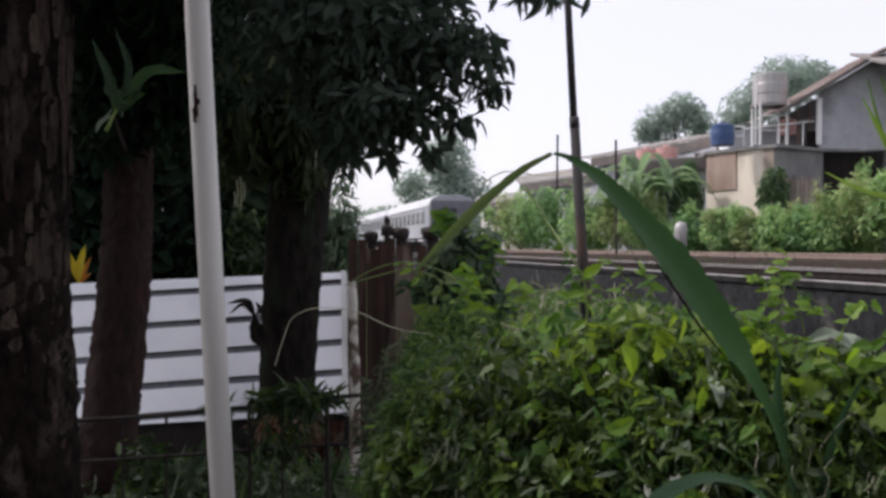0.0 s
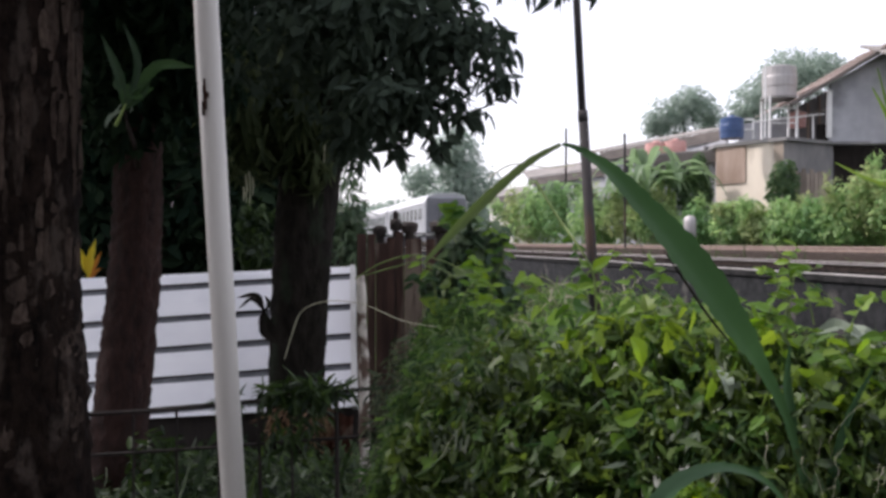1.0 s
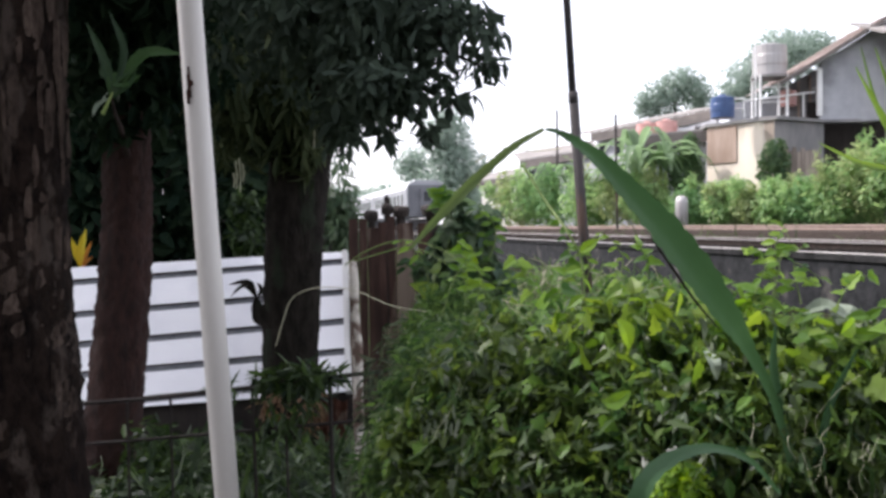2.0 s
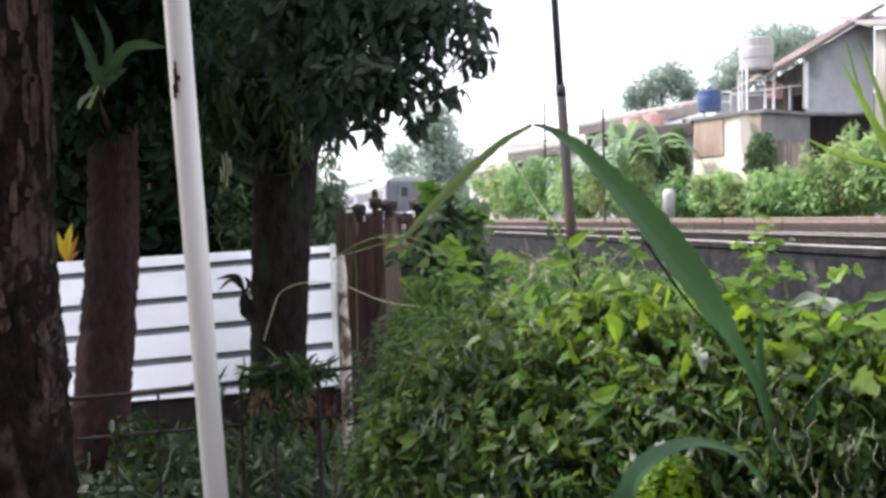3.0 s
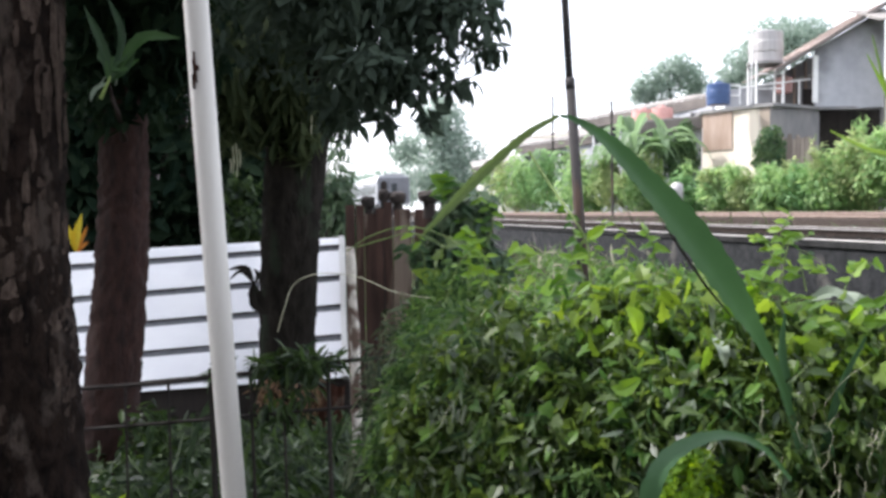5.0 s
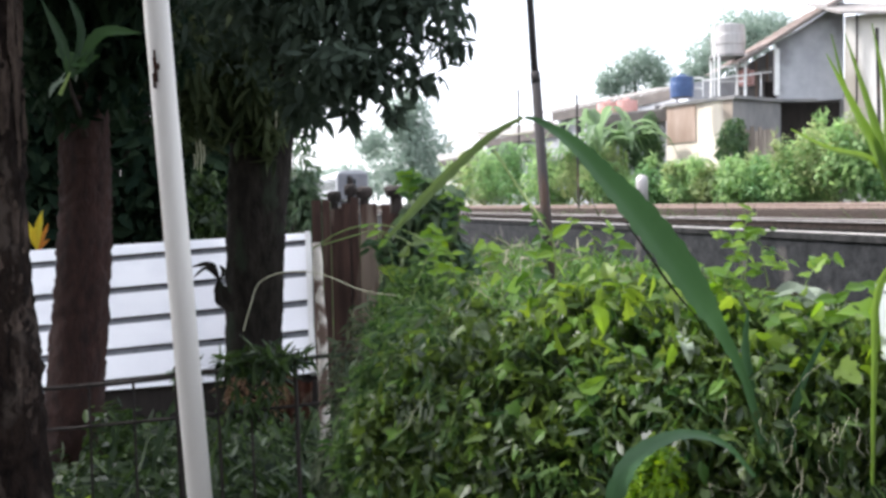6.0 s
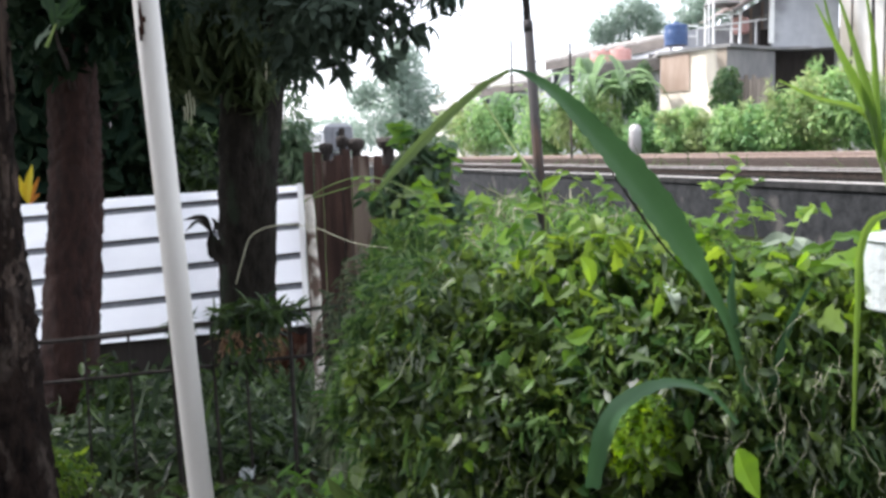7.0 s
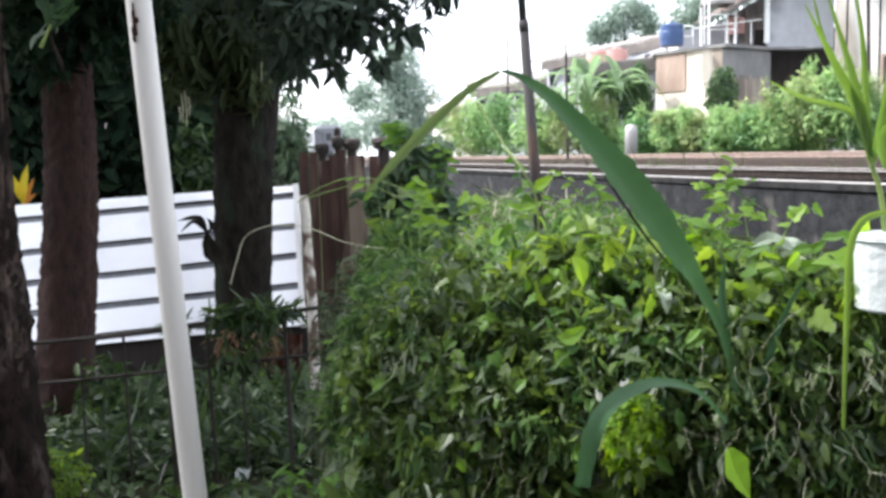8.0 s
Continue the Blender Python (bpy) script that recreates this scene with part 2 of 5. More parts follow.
L_WEED1 = leaf_mat("mid_green_leaf", (0.022, 0.055, 0.017), (0.045, 0.095, 0.025), 0.3, single=True)
# dark copy of the leaf green, with the crown's shade in its colour
L_SHADE = leaf_mat("shade_darkened_leaf", (0.014, 0.036, 0.014), (0.03, 0.065, 0.022), 0.2, single=True)
L_PALE = leaf_mat("pale_dry_leaf", (0.14, 0.18, 0.13), (0.21, 0.25, 0.19), 0.2, single=True)
# two more shrub greens, lightened for haze in the same way
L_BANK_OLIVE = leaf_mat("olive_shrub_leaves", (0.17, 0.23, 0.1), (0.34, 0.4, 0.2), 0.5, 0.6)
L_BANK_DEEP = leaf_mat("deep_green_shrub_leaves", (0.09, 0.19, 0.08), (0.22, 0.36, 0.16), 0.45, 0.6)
L_CREEP = leaf_mat("creeper_leaves", (0.05, 0.1, 0.05), (0.12, 0.18, 0.08), 0.35, 0.7)
L_DRY = leaf_mat("dry_grass_blades", (0.16, 0.16, 0.11), (0.3, 0.29, 0.2), 0.3, 0.8)
L_DULL = leaf_mat("dull_weeds", (0.018, 0.034, 0.015), (0.12, 0.14, 0.08), 0.3, 0.55)
L_DEAD = leaf_mat("withered_leaves", (0.09, 0.055, 0.03), (0.22, 0.15, 0.09), 0.3, 0.7)
L_BANANA = leaf_mat("banana_leaves", (0.11, 0.18, 0.1), (0.22, 0.3, 0.17), 0.5, 0.5)


# ---- builders ----
def mesh_of(bm, name, material, smooth=False):
    me = bpy.data.meshes.new(name)
    bm.to_mesh(me)
    bm.free()
    me.materials.append(material)
    if smooth:
        for p in me.polygons:
            p.use_smooth = True
    return me


def part(name, bm, material, parent=None, label="", smooth=False):
    ob = new(name, mesh_of(bm, name, material, smooth))
    if parent is not None:
        ob.parent = parent
    return tagged(ob, label)


def thing(name, label, category, group="", at=(0, 0, 0)):
    ob = new(name)
    ob.location = at
    return tagged(ob, label, category, group)


def box(bm, c, s, rot=None, bevel=0.0):
    r = bmesh.ops.create_cube(bm, size=1.0)
    m = Matrix.Translation(c) @ (rot.to_4x4() if rot is not None else Matrix()) @ Matrix.Diagonal((*s, 1))
    bmesh.ops.transform(bm, matrix=m, verts=r["verts"])
    if bevel:
        es = {e for v in r["verts"] for e in v.link_edges}
        bmesh.ops.bevel(bm, geom=list(es), offset=bevel, segments=2, affect="EDGES")
    return bm


def prism(bm, pts, off):
    """A slab: a polygon of points, thickened by the vector off."""
    a = [bm.verts.new(p) for p in pts]
    b = [bm.verts.new(Vector(p) + Vector(off)) for p in pts]
    n = len(pts)
    bm.faces.new(a)
    bm.faces.new(b[::-1])
    for i in range(n):
        bm.faces.new((a[i], b[i], b[(i + 1) % n], a[(i + 1) % n]))
    bmesh.ops.recalc_face_normals(bm, faces=bm.faces)
    return bm


def smooth_line(pts, steps=6):
    """A curve through the points."""
    P = [Vector(p) for p in pts]
    P = [2 * P[0] - P[1]] + P + [2 * P[-1] - P[-2]]
    out = []
    for i in range(1, len(P) - 2):
        for k in range(steps):
            t = k / steps
            a, b, c, d = P[i - 1 : i + 3]
            out.append(0.5 * ((2 * b) + (c - a) * t + (2 * a - 5 * b + 4 * c - d) * t * t + (3 * b - a - 3 * c + d) * t ** 3))
    return out + [P[-2]]


def tube(bm, pts, radii, n=8, rough=0.0, seed=0):
    """A round bar along the points, its radius going through radii."""
    rnd = random.Random(seed)
    rings = []
    m = len(pts)
    prev = None
    for i, p in enumerate(pts):
        p = Vector(p)
        d = (Vector(pts[min(i + 1, m - 1)]) - Vector(pts[max(i - 1, 0)])).normalized()
        if prev is None:
            side = d.orthogonal().normalized()
        else:
            side = (prev - d * prev.dot(d)).normalized()
        prev = side
        up = d.cross(side)
        t = i / max(1, m - 1) * (len(radii) - 1)
        k = min(int(t), len(radii) - 2) if len(radii) > 1 else 0
        r = radii[k] + (radii[min(k + 1, len(radii) - 1)] - radii[k]) * (t - k)
        ring = []
        for j in range(n):
            a = 2 * math.pi * j / n
            rr = r * (1 + rough * (rnd.random() - 0.5) + rough * noise.noise((j * 1.7, i * 0.6, seed)))
            ring.append(bm.verts.new(p + (side * math.cos(a) + up * math.sin(a)) * rr))
        rings.append(ring)
    for a, b in zip(rings, rings[1:]):
        for j in range(n):
            bm.faces.new((a[j], a[(j + 1) % n], b[(j + 1) % n], b[j]))
    bm.faces.new(rings[0][::-1])
    bm.faces.new(rings[-1])
    return bm


def leaf_shape(kind):
    """Half widths along a leaf of length 1, folded along its rib and drooping at the tip."""
    prof = {
        "heart": [(0.0, 0.0), (-0.1, 0.24), (0.12, 0.46), (0.36, 0.3), (0.6, 0.27), (0.82, 0.1), (1.0, 0.0)],
        "ovate": [(0.0, 0.0), (0.12, 0.12), (0.35, 0.24), (0.65, 0.2), (0.88, 0.08), (1.0, 0.0)],
        "lance": [(0.0, 0.0), (0.15, 0.07), (0.4, 0.115), (0.7, 0.085), (0.9, 0.035), (1.0, 0.0)],
        "droop": [(0.0, 0.0), (0.12, 0.07), (0.35, 0.15), (0.65, 0.12), (0.88, 0.04), (1.0, 0.0)],
        "blade": [(0.0, 0.012), (0.2, 0.03), (0.5, 0.035), (0.8, 0.02), (1.0, 0.0)],
        "ivy": [(0.0, 0.0), (-0.09, 0.2), (0.08, 0.44), (0.22, 0.3), (0.42, 0.42), (0.54, 0.22), (0.78, 0.16), (1.0, 0.0)],
    }[kind]
    verts, faces = [], []
    droop = 0.55 if kind == "blade" else 0.22
    for x, w in prof:
        z = -droop * max(x, 0) ** 2
        if w == 0:
            verts.append((x, 0, z))
        else:
            verts += [(max(x, 0.0), 0, z), (x, w, z + 0.3 * w), (x, -w, z + 0.3 * w)]
    idx, rows = 0, []
    for x, w in prof:
        rows.append((idx,) if w == 0 else (idx, idx + 1, idx + 2))
        idx += len(rows[-1])
    for a, b in zip(rows, rows[1:]):
        if len(a) == 1:
            faces += [(a[0], b[0], b[1]), (a[0], b[2], b[0])]
        elif len(b) == 1:
            faces += [(a[0], b[0], a[1]), (a[0], a[2], b[0])]
        else:
            faces += [(a[0], b[0], b[1], a[1]), (a[0], a[2], b[2], b[0])]
    return np.array(verts), faces


def unit(v):
    return v / np.maximum(np.linalg.norm(v, axis=1, keepdims=True), 1e-9)


def leaf_cloud(name, pts, normals, along, sizes, kind, material, parent=None, label=""):
    """Many leaves in one mesh."""
    tv, tf = leaf_shape(kind)
    n = len(pts)
    z = unit(normals)
    x = unit(along - z * np.sum(along * z, axis=1, keepdims=True))
    y = np.cross(z, x)
    var = np.random.default_rng(n)
    wide = var.uniform(0.6, 1.15, (n, 1, 1))
    curl = var.uniform(-0.6, 2.2, (n, 1, 1))
    skew = var.uniform(-0.35, 0.35, (n, 1, 1)) * tv[None, :, 0:1] ** 2
    V = pts[:, None, :] + sizes[:, None, None] * (tv[None, :, 0:1] * x[:, None] + (tv[None, :, 1:2] * wide + skew) * y[:, None] + tv[None, :, 2:3] * curl * z[:, None])
    k = len(tv)
    faces = [tuple(i * k + q for q in f) for i in range(n) for f in tf]
    me = bpy.data.meshes.new(name)
    me.from_pydata(V.reshape(-1, 3).tolist(), [], faces)
    me.materials.append(material)
    ob = new(name, me)
    if parent is not None:
        ob.parent = parent
    return tagged(ob, label, kind="stuff")


def shell(rng, c, r, n, depth=0.5):
    """Points in the outer shell of an uneven ellipsoid, and their outward ways."""
    d = unit(rng.normal(size=(n, 3)))
    lump = np.array([1 + 0.22 * noise.noise(Vector(v) * 2.3 + Vector(c)) + 0.12 * noise.noise(Vector(v) * 6 + Vector(c)) for v in d])
    k = (1 - depth * rng.random(n) ** 1.6) * lump
    return np.array(c) + d * np.array(r) * k[:, None], unit(d / np.array(r))


def foliage(name, seed, mounds, kind, size, material, parent=None, lift=0.6, jitter=0.7, label="", depth=0.5, hang=0.6):
    rng = np.random.default_rng(seed)
    P, Nn = [], []
    for c, r, n in mounds:
        p, q = shell(rng, c, r, n, depth)
        P.append(p)
        Nn.append(q)
    P, Nn = np.concatenate(P), np.concatenate(Nn)
    nor = unit(Nn + np.array([0, 0, lift]) + jitter * rng.normal(size=P.shape))
    along = unit(Nn * 0.6 + np.array([0, 0, -hang]) + 0.7 * rng.normal(size=P.shape))
    s = size * (0.55 + 0.9 * rng.random(len(P)))
    return leaf_cloud(name, P, nor, along, s, kind, material, parent, label)


def single_leaf(kind, name, size, material, fine=False):
    tv, tf = leaf_shape(kind)
    me = bpy.data.meshes.new(name)
    me.from_pydata((tv * size).tolist(), [], tf)
    me.materials.append(material)
    return me


def turn_to(normal, along):
    z = Vector(normal).normalized()
    x = Vector(along)
    x = (x - z * x.dot(z)).normalized()
    y = z.cross(x)
    return Matrix((x, y, z)).transposed()


def ribbon(bm, pts, widths, face, fold=0.25, steps=8):
    """A long blade along the points: widths along it, turned to face that way, folded along its rib."""
    line = smooth_line(pts, steps)
    m = len(line)
    rows = []
    for i, p in enumerate(line):
        d = (line[min(i + 1, m - 1)] - line[max(i - 1, 0)]).normalized()
        t = i / (m - 1) * (len(widths) - 1)
        k = min(int(t), len(widths) - 2)
        w = widths[k] + (widths[k + 1] - widths[k]) * (t - k)
        f = Vector(face)
        f = (f - d * f.dot(d)).normalized()
        s = d.cross(f)
        wave = 1 + 0.08 * math.sin(i * 1.9)
        rows.append([bm.verts.new(p + s * w * 0.5 * k2 * wave + f * abs(k2) * w * fold) for k2 in (-1, -0.5, 0, 0.5, 1)])
    for a, b in zip(rows, rows[1:]):
        for j in range(4):
            bm.faces.new((a[j], a[j + 1], b[j + 1], b[j]))
    return bm


# ---- ground and railway ----
TRACK_TURN = radians(11.1)
TU = Vector((-math.sin(TRACK_TURN), math.cos(TRACK_TURN), 0))
TN = Vector((math.cos(TRACK_TURN), math.sin(TRACK_TURN), 0))


def on_track(d, s, z):
    """A place d metres across from the camera's side and s metres along the line."""
    return TN * d + TU * s + Vector((0, 0, z))


def ease(a, b, x):
    t = min(1.0, max(0.0, (x - a) / (b - a)))
    return t * t * (3 - 2 * t)


def ground_z(x, y):
    d = TN.x * x + TN.y * y
    low = -0.1 * min(max(y, 0.0), 11.0)
    z = low + (0.12 - low) * ease(4.8, 8.4, d)
    return z + 0.75 * ease(9.8, 12.0, d)


def build_ground():
    bm = bmesh.new()
    xs = [-900, -300, -100, -50] + [-30 + i * 0.75 for i in range(0, 95)] + [45, 60, 90, 150, 400, 1200]
    ys = [-200, -40, -12] + [-6 + i * 0.75 for i in range(0, 100)] + [72, 85, 100, 130, 180, 300, 700, 2500]
    grid = []
    for y in ys:
        row = []
        for x in xs:
            z = ground_z(x, y) + (0.05 * noise.noise((x * 0.8, y * 0.8, 0)) if -30 < x < 45 and y < 72 else 0)
            row.append(bm.verts.new((x, y, z)))
        grid.append(row)
    for a, b in zip(grid, grid[1:]):
        for j in range(len(xs) - 1):
            bm.faces.new((a[j], a[j + 1], b[j + 1], b[j]))
    return tagged(part("ground", bm, M_SOIL, None, "dark soil with weeds and leaf litter", True), kind="structure")


def bar_along(bm, d0, d1, z0, z1, s0, s1, bevel=0.0):
    c = on_track((d0 + d1) / 2, (s0 + s1) / 2, (z0 + z1) / 2)
    return box(bm, c, (abs(d1 - d0), s1 - s0, z1 - z0), Matrix.Rotation(TRACK_TURN, 3, "Z"), bevel)


def rail(bm, d, z, s0, s1):
    bar_along(bm, d - 0.06, d + 0.06, z - 0.15, z - 0.13, s0, s1)
    bar_along(bm, d - 0.01, d + 0.01, z - 0.13, z - 0.04, s0, s1)
    bar_along(bm, d - 0.035, d + 0.035, z - 0.04, z - 0.012, s0, s1)
    return bm


def build_railway():
    bm = bmesh.new()
    bar_along(bm, 9.1, 12.6, -0.2, 1.02, -15, 420)
    tagged(part("ballast_bed", bm, M_BALLAST, None, "dark stony ballast under the near railway track"), kind="structure")
    bm = bmesh.new()
    bar_along(bm, 13.4, 17.0, -0.2, 1.3, -15, 420)
    tagged(part("ballast_bed", bm, M_BALLAST_BROWN, None, "brown stony ballast under the far railway track"), kind="structure")
    bm = bmesh.new()
    bar_along(bm, 8.72, 9.0, -0.4, 0.95, -15, 420)
    wall = tagged(part("retaining_wall", bm, M_WALLSTONE, None, "near-black blotched low retaining wall below the railway track"), kind="structure")
    bm = bmesh.new()
    bar_along(bm, 8.68, 9.06, 0.953, 1.06, -15, 420, 0.015)
    part("coping", bm, M_KERB, wall, "dark coping")
    # bright bar added to draw the shining line along the coping edge
    bm = bmesh.new()
    tube(bm, [on_track(8.7, -15, 1.08), on_track(8.7, 420, 1.08)], [0.014], 8)
    part("edge_line_bar", bm, M_RAIL_BRIGHT, wall, "bright bar drawn as the shining line along the wall top")
    for d0, z0, m_rail, group, lab in ((10.5, 1.18, M_RAIL_BRIGHT, "near", "railway track with bright worn rails on grey sleepers"),
                                 (15.0, 1.45, M_RAIL_RUST, "far", "railway track with rusty brown rails on grey sleepers")):
        tr = thing("railway_track", lab, "railway track", "railway tracks")
        for dd in (0, 1.067):
            rl = part("rail", rail(bmesh.new(), d0 + dd, z0, -12, 400), M_RAIL_SIDE if group == "near" else m_rail, tr)
            part("running_surface", bar_along(bmesh.new(), d0 + dd - 0.033, d0 + dd + 0.033, z0 - 0.012, z0 + 0.002, -12, 400), m_rail, rl, "polished top")
        me = mesh_of(bar_along(bmesh.new(), -0.45, 1.5, -0.18, 0, -0.11, 0.11, 0.02), "sleeper", M_SLEEPER)
        for k in range(110):
            sl = new("sleeper", me)
            sl.parent = tr
            sl.location = on_track(d0, -4 + k * 0.62, z0 - 0.13)


def build_stones():
    """Loose ballast along the edge of the near track."""
    rng = np.random.default_rng(5)
    n = 5200
    d, q, z = rng.uniform(9.08, 10.3, n), rng.uniform(4, 75, n), 1.02 + rng.uniform(-0.01, 0.04, n)
    size = rng.uniform(0.02, 0.05, n)
    octa = np.array([(1, 0, 0), (0, 1, 0), (-1, 0, 0), (0, -1, 0), (0, 0, 0.7), (0, 0, -0.7)])
    tris = [(0, 1, 4), (1, 2, 4), (2, 3, 4), (3, 0, 4), (1, 0, 5), (2, 1, 5), (3, 2, 5), (0, 3, 5)]
    c = np.stack([TN.x * d + TU.x * q, TN.y * d + TU.y * q, z], 1)
    V = c[:, None] + size[:, None, None] * octa[None] * rng.uniform(0.6, 1.3, (n, 6, 1))
    me = bpy.data.meshes.new("ballast_stones")
    me.from_pydata(V.reshape(-1, 3).tolist(), [], [tuple(i * 6 + k for k in f) for i in range(n) for f in tris])
    me.materials.append(M_STONE)
    tagged(new("ballast_stones", me), "loose grey ballast stones along the track edge", "stones", kind="stuff")


build_ground()
build_railway()
build_stones()

# unseen plain wall, added behind the camera to hold back light
bm = bmesh.new()
box(bm, (-2.9, -2.6, 3.4), (10.8, 0.2, 9.2))
tagged(part("light_stop_wall", bm, M_DARKWALL, None, "plain unseen wall that holds back light from behind"), kind="structure")


# ---- train ----
def build_train():
    """Three coaches, seen from behind; the origin lies on the rails at the rear end, the train runs towards +y."""
    tr = thing("train", "pale grey passenger train with a dark end door, rolling away", "train")
    for k in range(3):
        y0 = k * 20.6
        bm = bmesh.new()
        prof = [(-1.45, 1.0), (-1.45, 3.0), (-1.25, 3.45), (-0.7, 3.68), (0.7, 3.68), (1.25, 3.45), (1.45, 3.0), (1.45, 1.0)]
        prism(bm, [(x, y0, z) for x, z in prof], (0, 20, 0))
        body = part("coach_body", bm, M_TRAIN, tr, "pale grey coach body")
        bm = bmesh.new()
        prof = [(-1.5, 3.02), (-1.3, 3.5), (-0.72, 3.73), (0.72, 3.73), (1.3, 3.5), (1.5, 3.02), (1.27, 3.44), (0.7, 3.69), (-0.7, 3.69), (-1.27, 3.44)]
        prism(bm, [(x, y0 + 0.05, z) for x, z in prof], (0, 19.9, 0))
        part("roof", bm, M_TRAIN_ROOF, body, "bright metal roof")
        bm = bmesh.new()
        box(bm, (0, y0 - 0.03, 2.2), (2.7, 0.06, 2.3), bevel=0.02)
        part("end_panel", bm, M_TRAIN_DARK, body)
        bm = bmesh.new()
        box(bm, (0, y0 - 0.2, 2.05), (1.05, 0.3, 2.1), bevel=0.04)
        part("gangway_door", bm, M_TRAIN_DARK, body, "dark end door in a raised frame")
        bm = bmesh.new()
        box(bm, (0, y0 - 0.36, 2.5), (0.5, 0.03, 0.7))
        part("window", bm, M_GLASSDARK, body)
        bm = bmesh.new()
        box(bm, (-1.47, y0 + 0.6, 2.1), (0.06, 0.12, 2.1))
        part("corner_pillar", bm, M_TRAIN_ROOF, body, "white corner pillar")
        for w in range(9):
            bm = bmesh.new()
            box(bm, (-1.46, y0 + 2.3 + w * 1.95, 2.35), (0.04, 1.2, 0.8), bevel=0.01)
            part("window", bm, M_GLASSDARK, body)
        for yb in (3, 17):
            bm = bmesh.new()
            box(bm, (0, y0 + yb, 0.62), (2.2, 2.6, 0.5), bevel=0.05)
            for q in (-0.95, 0.95):
                for x in (-0.55, 0.55):
                    tube(bm, [(x - 0.06, y0 + yb + q, 0.42), (x + 0.06, y0 + yb + q, 0.42)], [0.42], 14)
            part("bogie", bm, M_TRAIN_DARK, tr, "dark wheeled bogie")
    return tr


train = build_train()


# ---- trees by the fence ----
def build_tree(label, line, radii, bark, seed, limbs=(), n=44, rough=0.075):
    tree = thing("tree", label, "tree", "trees by the fence")
    bm = bmesh.new()
    tube(bm, smooth_line(line, 26), radii, n, rough, seed)
    part("trunk", bm, bark, tree, smooth=True)
    for i, (pts, r) in enumerate(limbs):
        bm = bmesh.new()
        tube(bm, smooth_line(pts, 6), r, 9, 0.15, seed + i + 1)
        part("limb", bm, bark, tree, smooth=True)
    return tree


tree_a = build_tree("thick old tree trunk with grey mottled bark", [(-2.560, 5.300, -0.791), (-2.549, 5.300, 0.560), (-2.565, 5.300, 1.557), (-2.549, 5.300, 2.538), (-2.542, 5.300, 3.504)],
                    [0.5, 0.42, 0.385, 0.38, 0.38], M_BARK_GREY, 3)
def bark_flakes(tree, axis, seed, n):
    """Thin curved plates of peeling bark on a trunk, of its radius there."""
    rng = random.Random(seed)
    line = smooth_line(axis, 12)
    for i in range(n):
        p = line[rng.randrange(4, len(line) - 4)] + Vector((0, 0, rng.uniform(-0.06, 0.06)))
        a0, w, h = rng.choice((rng.uniform(-1.9, -0.9), rng.uniform(-0.9, 0.3), rng.uniform(-0.9, 0.3))), rng.uniform(0.06, 0.24), rng.uniform(0.05, 0.2)
        r = 0.385 + (0.03 if p.z < 0.8 else 0.0)
        bm = bmesh.new()
        rows = []
        for k in range(5):
            q = k / 4 * 2 - 1
            wob = w * (1 - 0.55 * abs(q) ** 1.5) * rng.uniform(0.75, 1.1)
            rows.append([bm.verts.new(p + Vector((math.cos(a0 + u * wob) * (r + lift), math.sin(a0 + u * wob) * (r + lift), q * h + rng.uniform(-0.015, 0.015)))) for u, lift in ((-0.5, 0.004), (0, 0.013), (0.5, rng.uniform(0.004, 0.02)))])
        for a, b in zip(rows, rows[1:]):
            for j in range(2):
                bm.faces.new((a[j], a[j + 1], b[j + 1], b[j]))
        part("bark_flake", bm, M_FLAKE, tree)


bark_flakes(tree_a, [(-2.549, 5.300, 0.2), (-2.555, 5.300, 0.9), (-2.565, 5.300, 1.557), (-2.549, 5.300, 2.538), (-2.542, 5.300, 3.2)], 31, 70)
tree_b = build_tree("slim straight tree trunk with red-brown bark", [(-2.984, 8.000, -0.996), (-2.879, 8.000, 0.068), (-2.760, 8.000, 1.270), (-2.722, 8.000, 2.262), (-2.723, 8.000, 3.489), (-2.738, 8.000, 4.700)],
                    [0.27, 0.235, 0.215, 0.2, 0.2, 0.19], M_BARK_RED, 5, rough=0.13, limbs=[([(-2.692, 7.950, 2.209), (-2.477, 7.200, 2.352), (-2.109, 6.000, 2.356), (-1.780, 5.020, 2.319)], [0.03, 0.018, 0.012, 0.006])])
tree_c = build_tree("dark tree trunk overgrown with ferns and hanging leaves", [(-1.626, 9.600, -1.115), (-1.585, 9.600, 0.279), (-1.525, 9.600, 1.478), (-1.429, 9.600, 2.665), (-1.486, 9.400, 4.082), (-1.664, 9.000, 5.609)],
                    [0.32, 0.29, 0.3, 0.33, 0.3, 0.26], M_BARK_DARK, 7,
                    [([(-1.427, 9.600, 2.783), (-0.880, 8.000, 3.268), (-0.326, 6.000, 2.920), (0.065, 4.900, 2.613)], [0.16, 0.1, 0.06, 0.02]),
                     ([(-1.487, 9.400, 4.024), (-1.728, 7.500, 4.042), (-1.928, 6.000, 3.815)], [0.16, 0.11, 0.06])])
